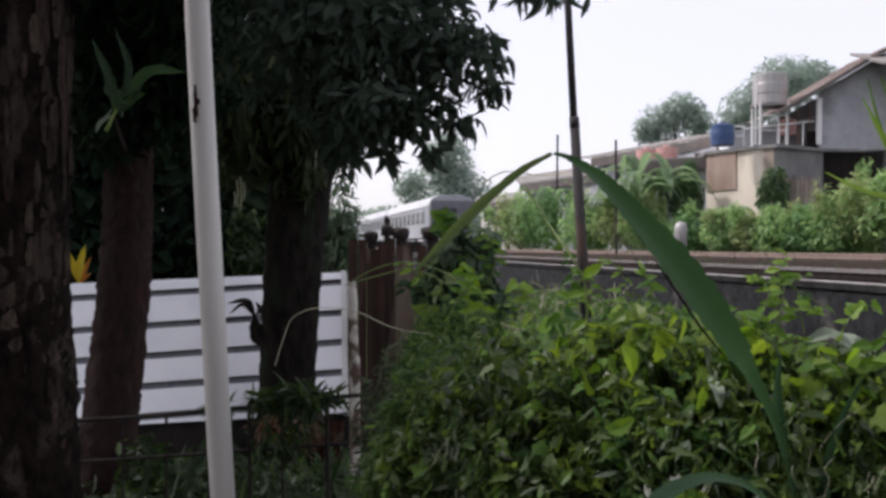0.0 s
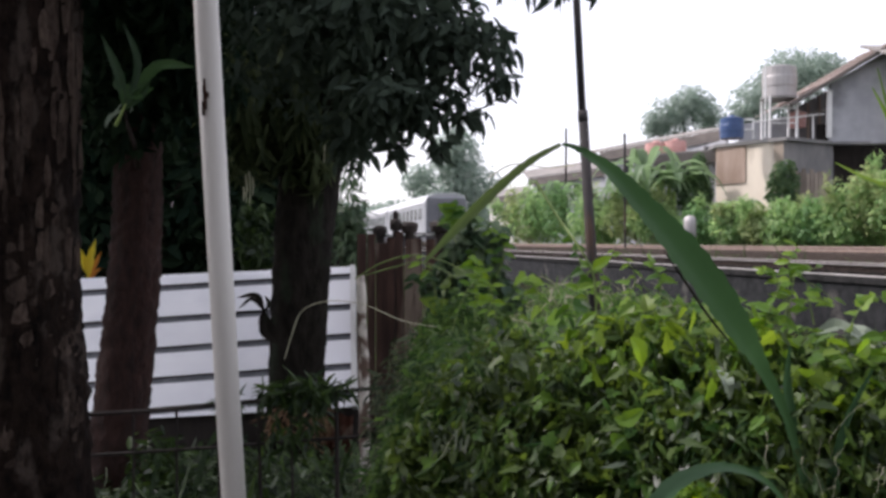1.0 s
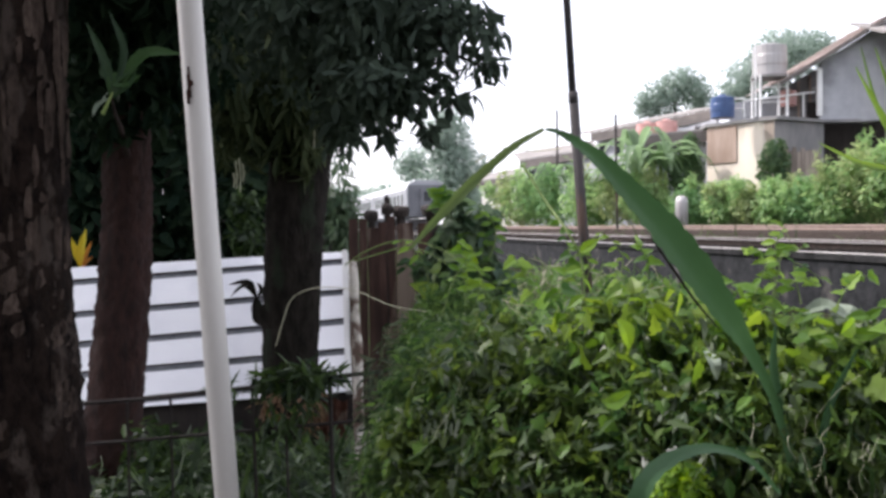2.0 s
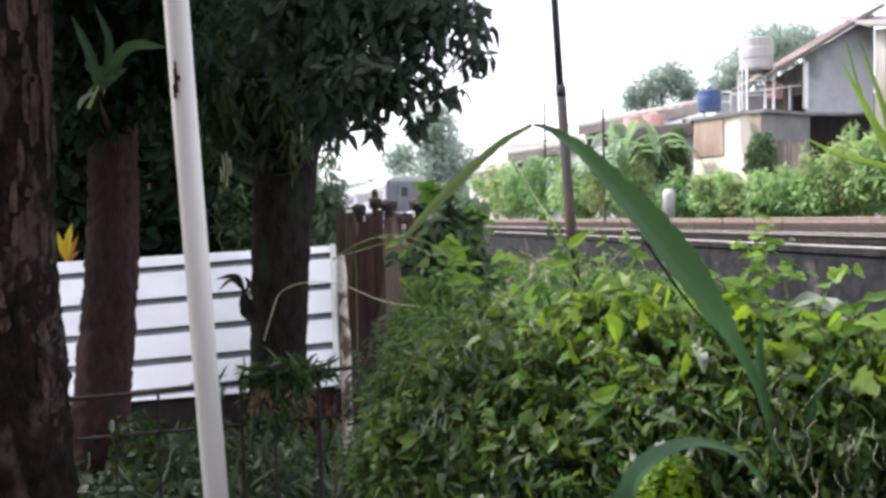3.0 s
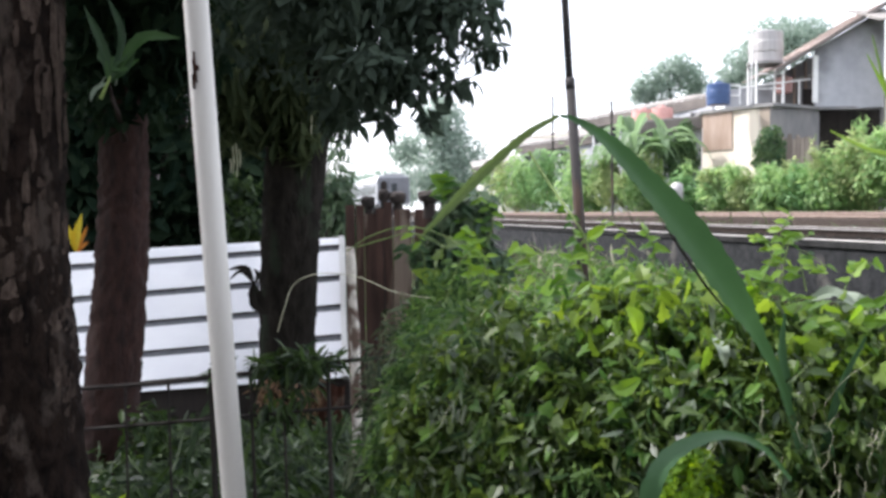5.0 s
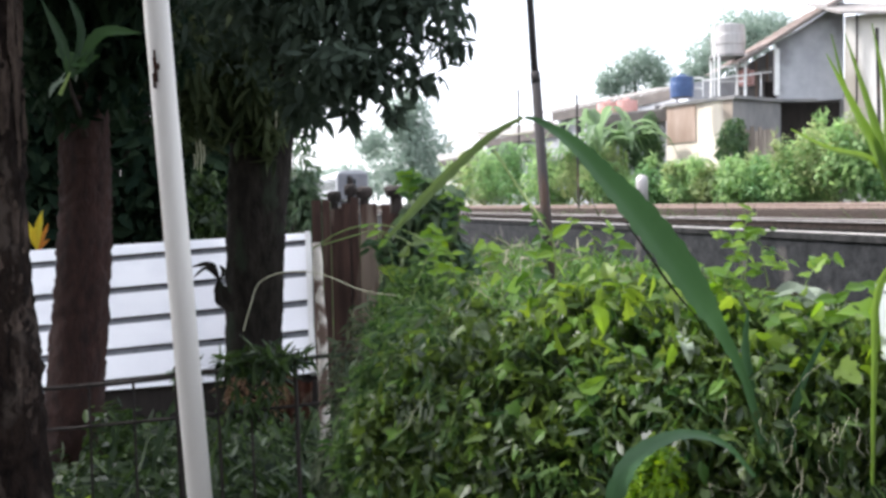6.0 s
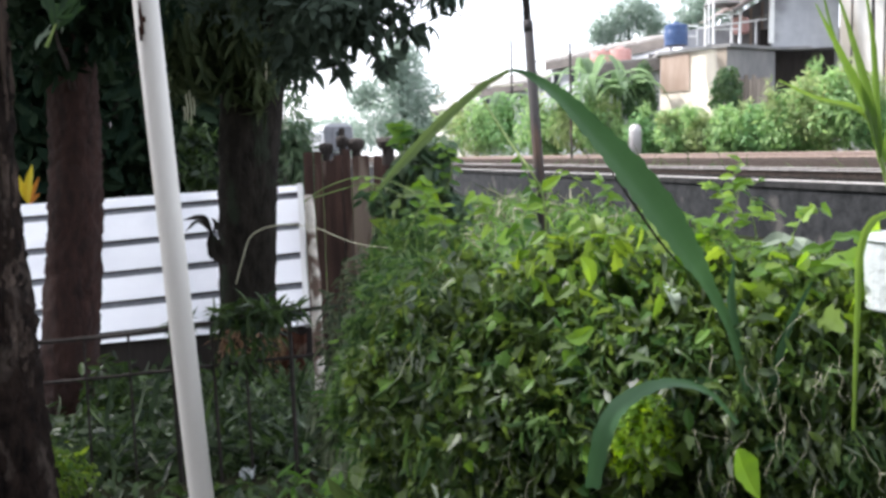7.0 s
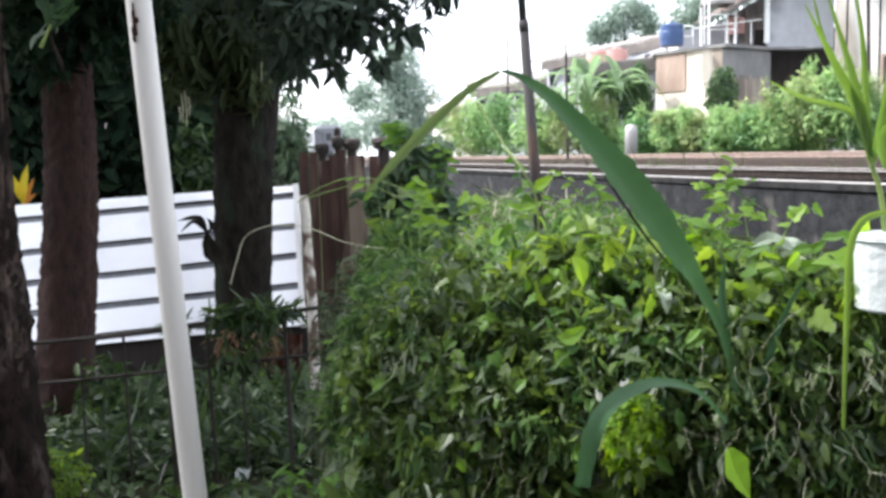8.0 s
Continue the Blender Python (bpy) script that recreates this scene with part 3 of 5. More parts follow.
foliage("crown", 11, [((-0.408, 5.200, 2.872), (0.6, 0.5, 0.5), 3400), ((-0.885, 5.600, 3.112), (0.6, 0.6, 0.75), 1800), ((-0.025, 5.000, 2.696), (0.3, 0.25, 0.3), 420),
                      ((-0.300, 4.900, 2.340), (0.25, 0.25, 0.17), 620), ((-0.570, 5.400, 2.249), (0.15, 0.2, 0.2), 340), ((0.217, 4.900, 2.671), (0.16, 0.16, 0.14), 80), ((0.272, 4.850, 2.437), (0.11, 0.1, 0.07), 30), ((0.105, 4.850, 2.276), (0.12, 0.1, 0.06), 34), ((-0.047, 4.850, 2.114), (0.05, 0.06, 0.09), 22), ((-0.275, 4.900, 2.122), (0.06, 0.06, 0.08), 22)],
        "ovate", 0.088, L_CROWN, tree_c, label="dense dark drooping leaves", depth=1.0, hang=1.0)
foliage("fern_curtain", 12, [((-1.436, 9.300, 3.05), (0.42, 0.42, 0.85), 1700), ((-1.990, 9.200, 3.024), (0.45, 0.5, 0.8), 900)],
        "lance", 0.24, L_HANG, tree_c, lift=0.1, jitter=0.5, hang=2.6, depth=0.8, label="hanging fern fronds")
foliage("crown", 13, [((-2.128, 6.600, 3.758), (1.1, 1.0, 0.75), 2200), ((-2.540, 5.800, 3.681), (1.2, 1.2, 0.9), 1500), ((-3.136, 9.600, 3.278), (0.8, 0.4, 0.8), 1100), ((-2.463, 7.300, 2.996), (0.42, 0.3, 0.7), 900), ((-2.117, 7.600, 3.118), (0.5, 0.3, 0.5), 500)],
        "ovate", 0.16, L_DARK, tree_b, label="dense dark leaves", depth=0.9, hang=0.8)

# unseen crown mass, added overhead and to the left to cast shade
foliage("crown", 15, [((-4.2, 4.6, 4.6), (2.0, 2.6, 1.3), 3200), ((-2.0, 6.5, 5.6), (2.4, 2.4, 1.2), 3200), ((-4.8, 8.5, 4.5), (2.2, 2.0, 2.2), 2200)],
        "ovate", 0.26, L_DARK, tree_a, label="wide crown out of view, added to shade the left side", depth=0.95, hang=0.6)
foliage("crown", 16, [((0.217, 4.900, 2.641), (0.16, 0.14, 0.13), 46), ((0.302, 4.850, 2.466), (0.1, 0.1, 0.07), 22), ((0.135, 4.850, 2.275), (0.12, 0.1, 0.06), 26), ((-0.038, 4.850, 2.113), (0.04, 0.05, 0.09), 14), ((-0.275, 4.900, 2.122), (0.06, 0.06, 0.07), 16), ((-0.466, 5.000, 2.135), (0.05, 0.06, 0.08), 14),
                      ((0.552, 4.900, 2.979), (0.34, 0.15, 0.06), 60), ((0.001, 4.900, 2.374), (0.14, 0.1, 0.1), 40)],
        "droop", 0.115, L_CROWN, tree_c, label="long drooping leaves", depth=1.0, hang=1.5, jitter=0.6)
for pts in ([(-0.175, 5.000, 2.942), (0.221, 4.900, 2.984), (0.552, 4.900, 2.965), (0.844, 4.850, 2.932)], [(-0.181, 5.000, 2.576), (0.064, 4.900, 2.523), (0.244, 4.900, 2.446), (0.376, 4.850, 2.331)], [(-0.241, 4.900, 2.378), (-0.030, 4.900, 2.314), (0.149, 4.850, 2.230)], [(0.007, 5.000, 2.757), (0.217, 4.900, 2.671), (0.412, 4.900, 2.578)], [(-0.273, 4.900, 2.228), (-0.123, 4.900, 2.165), (-0.018, 4.850, 2.039)]):
    bm = bmesh.new()
    tube(bm, smooth_line(pts, 5), [0.01, 0.004], 6)
    part("twig", bm, M_BARK_DARK, tree_c)

for i, (a, b) in enumerate((((-1.994, 9.000, 2.263), (-1.989, 9.000, 1.985)), ((-1.960, 9.000, 2.285), (-1.956, 9.000, 1.951)), ((-1.928, 9.000, 2.229), (-1.926, 9.000, 2.051)), ((-2.019, 9.000, 2.136), (-2.017, 9.000, 1.996)), ((-1.240, 9.100, 2.720), (-1.230, 9.100, 2.383)), ((-1.326, 9.100, 2.665), (-1.336, 9.100, 2.413)))):
    bm = bmesh.new()
    tube(bm, [a, Vector(a).lerp(Vector(b), 0.5) + Vector((0.01, 0, 0)), b], [0.011, 0.006], 5)
    part("aerial_root", bm, M_DRYSTEM, tree_c, "pale hanging root")

# ---- dark plank backdrop and thicket behind the shed ----
# added plank wall: blocks the sky and stands for the darkness there
dark_backdrop = thing("plank_backdrop", "dark plank backdrop added to fill the gloom behind the trees", "building")
for i in range(28):
    bm = bmesh.new()
    x0 = -8.987 + i * 0.26
    box(bm, (x0, 15.5 + 0.02 * (i % 2), 1.6), (0.25, 0.06, 5.4), bevel=0.008)
    part("plank", bm, M_DARKWOOD_SHADE, dark_backdrop)
# the first mound lies out of view, added to keep sun off the shed
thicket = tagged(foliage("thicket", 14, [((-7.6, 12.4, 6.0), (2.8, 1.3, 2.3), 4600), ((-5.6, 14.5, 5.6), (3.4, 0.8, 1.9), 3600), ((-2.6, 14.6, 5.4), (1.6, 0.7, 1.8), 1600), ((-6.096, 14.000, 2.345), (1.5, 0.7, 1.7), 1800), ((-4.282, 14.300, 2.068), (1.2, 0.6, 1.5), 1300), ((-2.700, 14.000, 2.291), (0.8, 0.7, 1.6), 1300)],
        "ovate", 0.28, L_DARK, label="dark thicket behind the shed, shade in its leaf colour"), category="shrub")

tagged(foliage("shrub", 17, [((-1.339, 12.500, 1.687), (0.26, 0.3, 0.7), 1000), ((-1.134, 12.600, 1.450), (0.2, 0.3, 0.4), 300), ((-1.274, 12.000, 2.485), (0.2, 0.2, 0.3), 60)], "lance", 0.17, L_WALLVINE, label="thin leafy shrub between the trunk and the rusty fence", depth=0.9, hang=1.1), category="shrub")
tagged(foliage("shrub", 18, [((-2.584, 12.600, 1.427), (0.3, 0.3, 0.25), 240), ((-2.736, 12.800, 1.863), (0.25, 0.3, 0.4), 200)], "ovate", 0.14, L_WEED, label="small green shrub behind the white shed", depth=0.9), category="shrub")


# ---- white shed ----
def build_shed():
    shed = thing("shed", "low lean-to clad in white sheet panels with grey joints", "shed")
    tl, tr_, bl, br = Vector((-5.141, 11.400, 1.097)), Vector((-1.117, 11.100, 1.284)), Vector((-4.652, 10.200, -0.488)), Vector((-0.975, 9.900, -0.220))
    right = (tr_ - tl).normalized()
    nrm = (tr_ - tl).cross(bl - tl).normalized()
    if nrm.y > 0:
        nrm = -nrm
    left_joints, right_joints = (0.122, 0.36, 0.573, 0.773, 0.972), (0.078, 0.31, 0.523, 0.731, 0.92)
    left_edges = [0.0] + [q for j in left_joints for q in (j - 0.021, j + 0.021)] + [1.0]
    right_edges = [0.0] + [q for j in right_joints for q in (j - 0.021, j + 0.021)] + [1.0]
    for i in range(0, len(left_edges) - 1):
        (a, b), (a2, b2) = left_edges[i : i + 2], right_edges[i : i + 2]
        pts = [tl.lerp(bl, a), tr_.lerp(br, a2), tr_.lerp(br, b2), tl.lerp(bl, b)]
        bm = bmesh.new()
        if i % 2 == 0:
            prism(bm, [p + nrm * (0.03 if k > 1 else 0.012) for k, p in enumerate(pts)], -nrm * 0.012)
            part("sheet_panel", bm, M_SHEET, shed)
        else:
            prism(bm, [p - nrm * 0.012 for p in pts], -nrm * 0.02)
            part("joint_strip", bm, M_SHEET_RIB, shed, "grey recessed joint")
    bm = bmesh.new()
    prism(bm, [tr_ - right * 0.06 + nrm * 0.05, tr_ + nrm * 0.05, br + nrm * 0.05, br - right * 0.06 + nrm * 0.05], -nrm * 0.09)
    part("corner_trim", bm, M_WHITEPAINT, shed, "white corner trim")
    # dark board drawn where shade lies below the sheets
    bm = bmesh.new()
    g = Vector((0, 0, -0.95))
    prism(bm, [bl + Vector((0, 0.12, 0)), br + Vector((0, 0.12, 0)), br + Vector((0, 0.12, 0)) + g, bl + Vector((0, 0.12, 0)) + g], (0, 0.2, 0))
    part("base_wall", bm, M_DARKWOOD_SHADE, shed, "dark base, shade put into its colour")
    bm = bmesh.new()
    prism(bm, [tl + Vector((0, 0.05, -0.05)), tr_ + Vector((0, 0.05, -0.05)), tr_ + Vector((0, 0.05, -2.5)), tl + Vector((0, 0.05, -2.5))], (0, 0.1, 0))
    part("back_wall", bm, M_DARKWOOD_SHADE, shed, "dark back wall")


build_shed()


# ---- rusty fence with pots on top, flaking post ----
def build_rusty_fence():
    fence = thing("rusty_fence", "rusty brown sheet-iron fence with lumpy capped posts", "fence")
    for i in range(11):
        px0 = Vector((-0.966, 10.300, 1.677)).lerp(Vector((0.111, 10.600, 1.572)), i / 10)
        bm = bmesh.new()
        top = px0.z + 0.05 * math.sin(i * 2.1) + 0.04 * math.sin(i * 5.3)
        h = top + 1.3
        box(bm, (px0.x + 0.008 * math.sin(i * 3.7), px0.y + 0.02 * (i % 3), top - h / 2), (0.105 + 0.02 * math.sin(i * 4.1), 0.03, h), Matrix.Rotation(0.012 * math.sin(i * 2.9), 3, "Y"), 0.006)
        part("iron_slat", bm, M_RUSTSHEET, fence)
    for c, r in (((-0.794, 10.750, 1.705), 0.08), ((-0.606, 10.750, 1.782), 0.07), ((-0.446, 10.750, 1.753), 0.1), ((-0.072, 10.750, 1.761), 0.13)):
        bm = bmesh.new()
        x, y, z = c
        tube(bm, [(x, y, z - 1.4), (x, y, z - 0.06), (x, y, z - 0.05), (x, y, z + 0.02), (x, y, z + 0.06), (x, y, z + 0.08)], [r * 0.55, r * 0.55, r * 0.9, r * 1.1, r, r * 0.5], 12, 0.15, int(r * 1000))
        part("capped_post", bm, M_DARKWOOD_SHADE, fence, "dark lumpy capped post")
    x, y, z = (-0.606, 10.750, 1.782)
    bm = bmesh.new()
    box(bm, (x, y, z + 0.1), (0.07, 0.07, 0.16), bevel=0.02)
    part("stub", bm, M_DARKWOOD_SHADE, fence)


def build_post():
    bm = bmesh.new()
    tube(bm, smooth_line([(-0.700, 7.800, -0.963), (-0.707, 7.800, 0.027), (-0.719, 7.800, 0.714), (-0.743, 7.800, 1.300)], 6), [0.042, 0.046, 0.042, 0.038], 7, 0.25, 4)
    tagged(part("fence_post", bm, M_POST, None, "thin post with flaking white paint beside the rusty fence", True), category="post")


build_rusty_fence()
build_post()


# ---- wire fence ----
def build_wire_fence():
    fence = thing("wire_fence", "black iron grid fence among the weeds", "fence")
    for a, mid, b, r in (((-3.215, 6.200, 0.379), (-1.892, 6.200, 0.447), (-0.258, 6.200, 0.619), 0.0165), ((-3.225, 6.200, 0.082), (-1.899, 6.200, 0.165), (-0.264, 6.200, 0.287), 0.0135)):
        bm = bmesh.new()
        tube(bm, smooth_line([a, mid, b], 8), [r], 6)
        part("rail", bm, M_WIRE, fence)
    for top, bot, r in (((-2.456, 6.200, 0.435), (-2.449, 6.200, -0.648), 0.0098), ((-2.145, 6.200, 0.411), (-2.144, 6.200, -0.652), 0.0098), ((-1.849, 6.200, 0.466), (-1.843, 6.200, -0.656), 0.0105), ((-1.556, 6.200, 0.540), (-1.538, 6.200, -0.661), 0.023),
                        ((-1.288, 6.200, 0.536), (-1.264, 6.200, -0.665), 0.0135), ((-1.067, 6.200, 0.552), (-1.045, 6.200, -0.668), 0.0098), ((-0.755, 6.200, 0.607), (-0.740, 6.200, -0.672), 0.0165), ((-0.491, 6.200, 0.622), (-0.482, 6.200, -0.676), 0.0098)):
        bm = bmesh.new()
        tube(bm, [top, bot], [r], 6)
        part("upright", bm, M_WIRE, fence)


build_wire_fence()


# ---- white pipe ----
def build_pipe():
    bm = bmesh.new()
    line = [(-0.505, 1.900, 2.185), (-0.500, 1.900, 2.047), (-0.472, 1.900, 1.530), (-0.442, 1.900, 1.001), (-0.361, 1.900, -0.239)]
    tube(bm, smooth_line(line, 4), [0.0255], 20)
    pipe = tagged(part("pipe", bm, M_PIPE, None, "leaning white painted pipe with one dark rust scar", True), category="pipe")
    bm = bmesh.new()
    x, y, z = (-0.498, 1.900, 1.892)
    for dx, dz, w, h in ((0, 0, 0.007, 0.05), (-0.003, -0.022, 0.006, 0.03), (0.004, 0.006, 0.009, 0.012), (-0.001, 0.03, 0.004, 0.02)):
        box(bm, (x + dx, y - 0.0265, z + dz), (w, 0.004, h), Matrix.Rotation(radians(-4), 3, "Y"), 0.001)
    part("rust_scar", bm, M_RUST, pipe, "dark rust scar")


build_pipe()


# ---- signal mast and thin posts ----
def build_mast():
    mast = thing("mast", "tall dark leaning mast below the railway embankment", "mast")
    bm = bmesh.new()
    tube(bm, [(2.705, 16.000, -1.180), (2.394, 16.000, 3.781)], [0.105, 0.085], 14)
    part("lower_pole", bm, M_MAST, mast, smooth=True)
    bm = bmesh.new()
    tube(bm, [(2.398, 16.000, 3.702), (2.385, 16.000, 3.899)], [0.09, 0.088], 14)
    part("collar", bm, M_MAST, mast, smooth=True)
    bm = bmesh.new()
    tube(bm, [(2.384, 16.000, 3.800), (2.272, 16.000, 5.855), (2.171, 16.000, 7.792)], [0.068, 0.06], 14)
    part("upper_pole", bm, M_MAST, mast, smooth=True)


build_mast()
for top, bot, r in (((7.419, 38.000, 6.101), (7.458, 38.000, 0.811), 0.05), ((7.857, 60.000, 9.055), (7.826, 60.000, 1.193), 0.07), ((19.193, 36.000, 8.345), (19.399, 36.000, 1.911), 0.07)):
    bm = bmesh.new()
    tube(bm, [bot, top], [r], 8)
    tagged(part("post", bm, M_MAST, None, "thin dark utility post behind the tracks"), category="post", group="utility posts")
bm = bmesh.new()
mk = Vector((10.425, 39.000, 2.205))
tube(bm, [mk - Vector((0, 0, 1.3)), mk + Vector((0, 0, 0.2)), mk + Vector((0, 0, 0.42)), mk + Vector((0, 0, 0.5))], [0.27, 0.27, 0.24, 0.1], 14)
tagged(part("marker_stone", bm, M_STEELTANK, None, "pale rounded concrete marker post beside the far track", True), category="marker post")


# ---- houses behind the railway ----
def slab(name, a, b, z0, z1, thick, material, parent, label=""):
    """An upright wall from a to b (x, y), of that thickness, away from the camera."""
    a, b = Vector((*a[:2], 0)), Vector((*b[:2], 0))
    n = Vector((-(b - a).y, (b - a).x, 0)).normalized()
    bm = bmesh.new()
    prism(bm, [a + Vector((0, 0, z0)), b + Vector((0, 0, z0)), b + Vector((0, 0, z1)), a + Vector((0, 0, z1))], n * thick)
    return part(name, bm, material, parent, label)


def build_cream_house():
    h = thing("house", "flat-roofed cream house with brown boarding and dark sides", "house")
    A, B, C = Vector((14.329, 48.500, 6.680)), Vector((16.637, 45.000, 6.710)), Vector((19.937, 47.000, 6.728))
    slab("wall", A, B, 0.6, A.z - 0.1, 0.25, M_CREAM, h, "stained cream plaster wall")
    slab("wall", B, C, 0.6, B.z - 0.1, 0.25, M_DARKWALL, h, "dark grey wall")
    d = (B - A).normalized()
    n = Vector((d.y, -d.x, 0))
    bm = bmesh.new()
    z1, z0 = A.z - 0.13, Vector((14.296, 48.000, 4.613)).z
    prism(bm, [Vector((*(A + d * 0.05 + n * 0.06).xy, z0)), Vector((*(A + d * 1.95 + n * 0.06).xy, z0)), Vector((*(A + d * 1.95 + n * 0.06).xy, z1)), Vector((*(A + d * 0.05 + n * 0.06).xy, z1))], -n * 0.05)
    part("boarding", bm, M_BROWN, h, "brown weathered boarding")
    bm = bmesh.new()
    back = Vector((0.4, 4.0, 0))
    prism(bm, [Vector((p.x, p.y, A.z - 0.1)) + o for p, o in ((A, Vector((-0.15, -0.1, 0))), (B, Vector((0.05, -0.25, 0))), (C, Vector((0.1, -0.15, 0))), (C, back), (A, back))], (0, 0, 0.16))
    part("roof", bm, M_DARKWALL, h, "flat dark roof slab")
    slab("parapet", A + Vector((-0.05, -0.12, 0)), B + Vector((0.05, -0.12, 0)), A.z - 0.12, A.z + 0.05, 0.12, M_COPING, h)
    # added wall in place of the grey building behind the railing
    bm = bmesh.new()
    a, b = Vector((16.295, 50.800, 8.120)), Vector((19.310, 50.800, 8.650))
    prism(bm, [Vector((a.x, a.y, 6.75)), Vector((b.x, b.y, 6.75)), b, a], (0, 0.2, 0))
    part("rear_fill_wall", bm, M_GREYWALL, h, "grey wall standing in for the building behind")
    d2 = (C - B).normalized()
    n2 = Vector((d2.y, -d2.x, 0))
    for k in range(10):
        p = B + d2 * (0.55 + k * 0.31) + n2 * 0.04
        bm = bmesh.new()
        top = 5.15 + 0.12 * math.sin(k * 2.7)
        box(bm, (p.x, p.y, (1.6 + top) / 2), (0.28, 0.06, top - 1.6), Matrix.Rotation(math.atan2(d2.y, d2.x), 3, "Z"), 0.012)
        part("plank", bm, M_PLANK, h, "grey-brown upright plank")


def build_gable_house():
    h = thing("house", "tall grey rendered house with a clay tile roof", "house")
    A, B = Vector((19.783, 47.000, 9.70)), Vector((23.048, 46.500, 9.198))
    zb = Vector((20.926, 47.000, 6.657)).z
    ridge_z = Vector((24.374, 47.000, 12.710)).z
    bm = bmesh.new()
    prism(bm, [Vector((A.x, A.y, zb)), Vector((B.x, B.y, zb)), Vector((B.x, B.y, ridge_z - 1.0)), Vector((A.x, A.y, A.z))], (0, 0.25, 0))
    part("gable_wall", bm, M_GREYWALL, h, "grey cement gable wall with damp stains")
    # near-black wall put where the ground floor is open and in shade
    slab("lower_wall", A + Vector((0, 1.6, 0)), B + Vector((1.2, 1.6, 0)), 0.3, zb + 1.2, 0.2, M_DARKWOOD_SHADE, h, "dark wall in place of the shaded open ground floor")
    for q in (A, B):
        bm = bmesh.new()
        box(bm, (q.x, q.y + 0.1, (zb + 0.4) / 2), (0.22, 0.22, zb - 0.4), bevel=0.02)
        part("pillar", bm, M_DARKWALL, h)
    bm = bmesh.new()
    box(bm, ((A.x + B.x) / 2, A.y - 0.05, zb), (B.x - A.x, 0.5, 0.16), bevel=0.02)
    part("floor_beam", bm, M_DARKWALL, h, "dark floor beam")
    # tiled slope: rows of tiles, running down towards the low side
    lo, hi = Vector((17.290, 46.000, 8.516)), Vector((23.292, 46.000, 12.089))
    run = hi - lo
    n = run.cross(Vector((0, 1, 0))).normalized()
    if n.z < 0:
        n = -n
    rows = 14
    for i in range(rows):
        a, b = lo + run * (i / rows), lo + run * ((i + 1.12) / rows)
        bm = bmesh.new()
        prism(bm, [a + n * 0.08, b + n * 0.02, b + n * 0.02 + Vector((0, 5, 0)), a + n * 0.08 + Vector((0, 5, 0))], -n * 0.06)
        part("tile_course", bm, M_TILE, h)
    bm = bmesh.new()
    prism(bm, [lo + n * 0.05 + Vector((0, -0.03, 0)), hi + n * 0.05 + Vector((0, -0.03, 0)), hi - n * 0.14 + Vector((0, -0.03, 0)), lo - n * 0.14 + Vector((0, -0.03, 0))], (0, 0.06, 0))
    part("barge_board", bm, M_FASCIA, h, "weathered barge board")
    # added wall that stands for the dim open framing under the eave
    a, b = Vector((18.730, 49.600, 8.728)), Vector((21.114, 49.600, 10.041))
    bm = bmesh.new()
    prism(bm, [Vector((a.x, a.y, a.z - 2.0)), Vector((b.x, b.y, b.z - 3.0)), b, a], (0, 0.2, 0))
    part("eave_fill", bm, M_DARKWALL, h, "dark wall filling the dim open space under the eave")
    for k in range(4):
        p = a.lerp(b, 0.12 + 0.26 * k)
        bm = bmesh.new()
        box(bm, (p.x, p.y - 0.08, p.z - 1.1), (0.09, 0.09, 2.0), bevel=0.01)
        part("eave_post", bm, M_BROWN, h, "thin timber post")
    bm = bmesh.new()
    prism(bm, [a + Vector((0, -0.1, -0.55)), b + Vector((0, -0.1, -1.2)), b + Vector((0, -0.1, -1.05)), a + Vector((0, -0.1, -0.42))], (0, 0.08, 0))
    part("eave_beam", bm, M_COPING, h, "pale timber beam")
    bm = bmesh.new()
    q = Vector((19.503, 46.600, 8.121))
    box(bm, (q.x + 0.05, q.y, q.z), (0.26, 0.15, 2.4), bevel=0.02)
    part("downpipe_panel", bm, M_WHITEPAINT, h, "white side panel")


def build_white_house():
    h = thing("house", "whitewashed house with a low grey roof and pipes", "house")
    A, B = Vector((22.350, 45.000, 10.604)), Vector((26.455, 42.000, 9.927))
    slab("wall", A, B, 0.6, A.z, 0.25, M_WHITEWALL, h)
    bm = bmesh.new()
    prism(bm, [A + Vector((-0.6, -0.7, 0.0)), B + Vector((0, -0.7, 0.0)), B + Vector((0, 3, 1.2)), A + Vector((-0.6, 3, 1.2))], (0, 0, 0.12))
    part("roof", bm, M_ROOFGREY, h)
    for px0, py0, w, hh in ((0.9, 4.3, 0.8, 1.2), (2.6, 5.2, 1.0, 1.5)):
        d = (B - A).normalized()
        p = A + d * px0
        bm = bmesh.new()
        box(bm, (p.x, p.y - 0.02, py0), (w, 0.12, hh), bevel=0.01)
        win = part("window", bm, M_BROWN, h, "brown framed window")
        bm = bmesh.new()
        box(bm, (p.x, p.y - 0.09, py0), (w * 0.8, 0.02, hh * 0.8))
        part("pane", bm, M_GLASSDARK, win)
    for k in (0.5, 2.0, 3.2):
        d = (B - A).normalized()
        p = A + d * k
        bm = bmesh.new()
        tube(bm, [(p.x, p.y - 0.15, 0.6), (p.x, p.y - 0.15, A.z)], [0.05], 8)
        part("drainpipe", bm, M_MAST, h, "dark drainpipe")


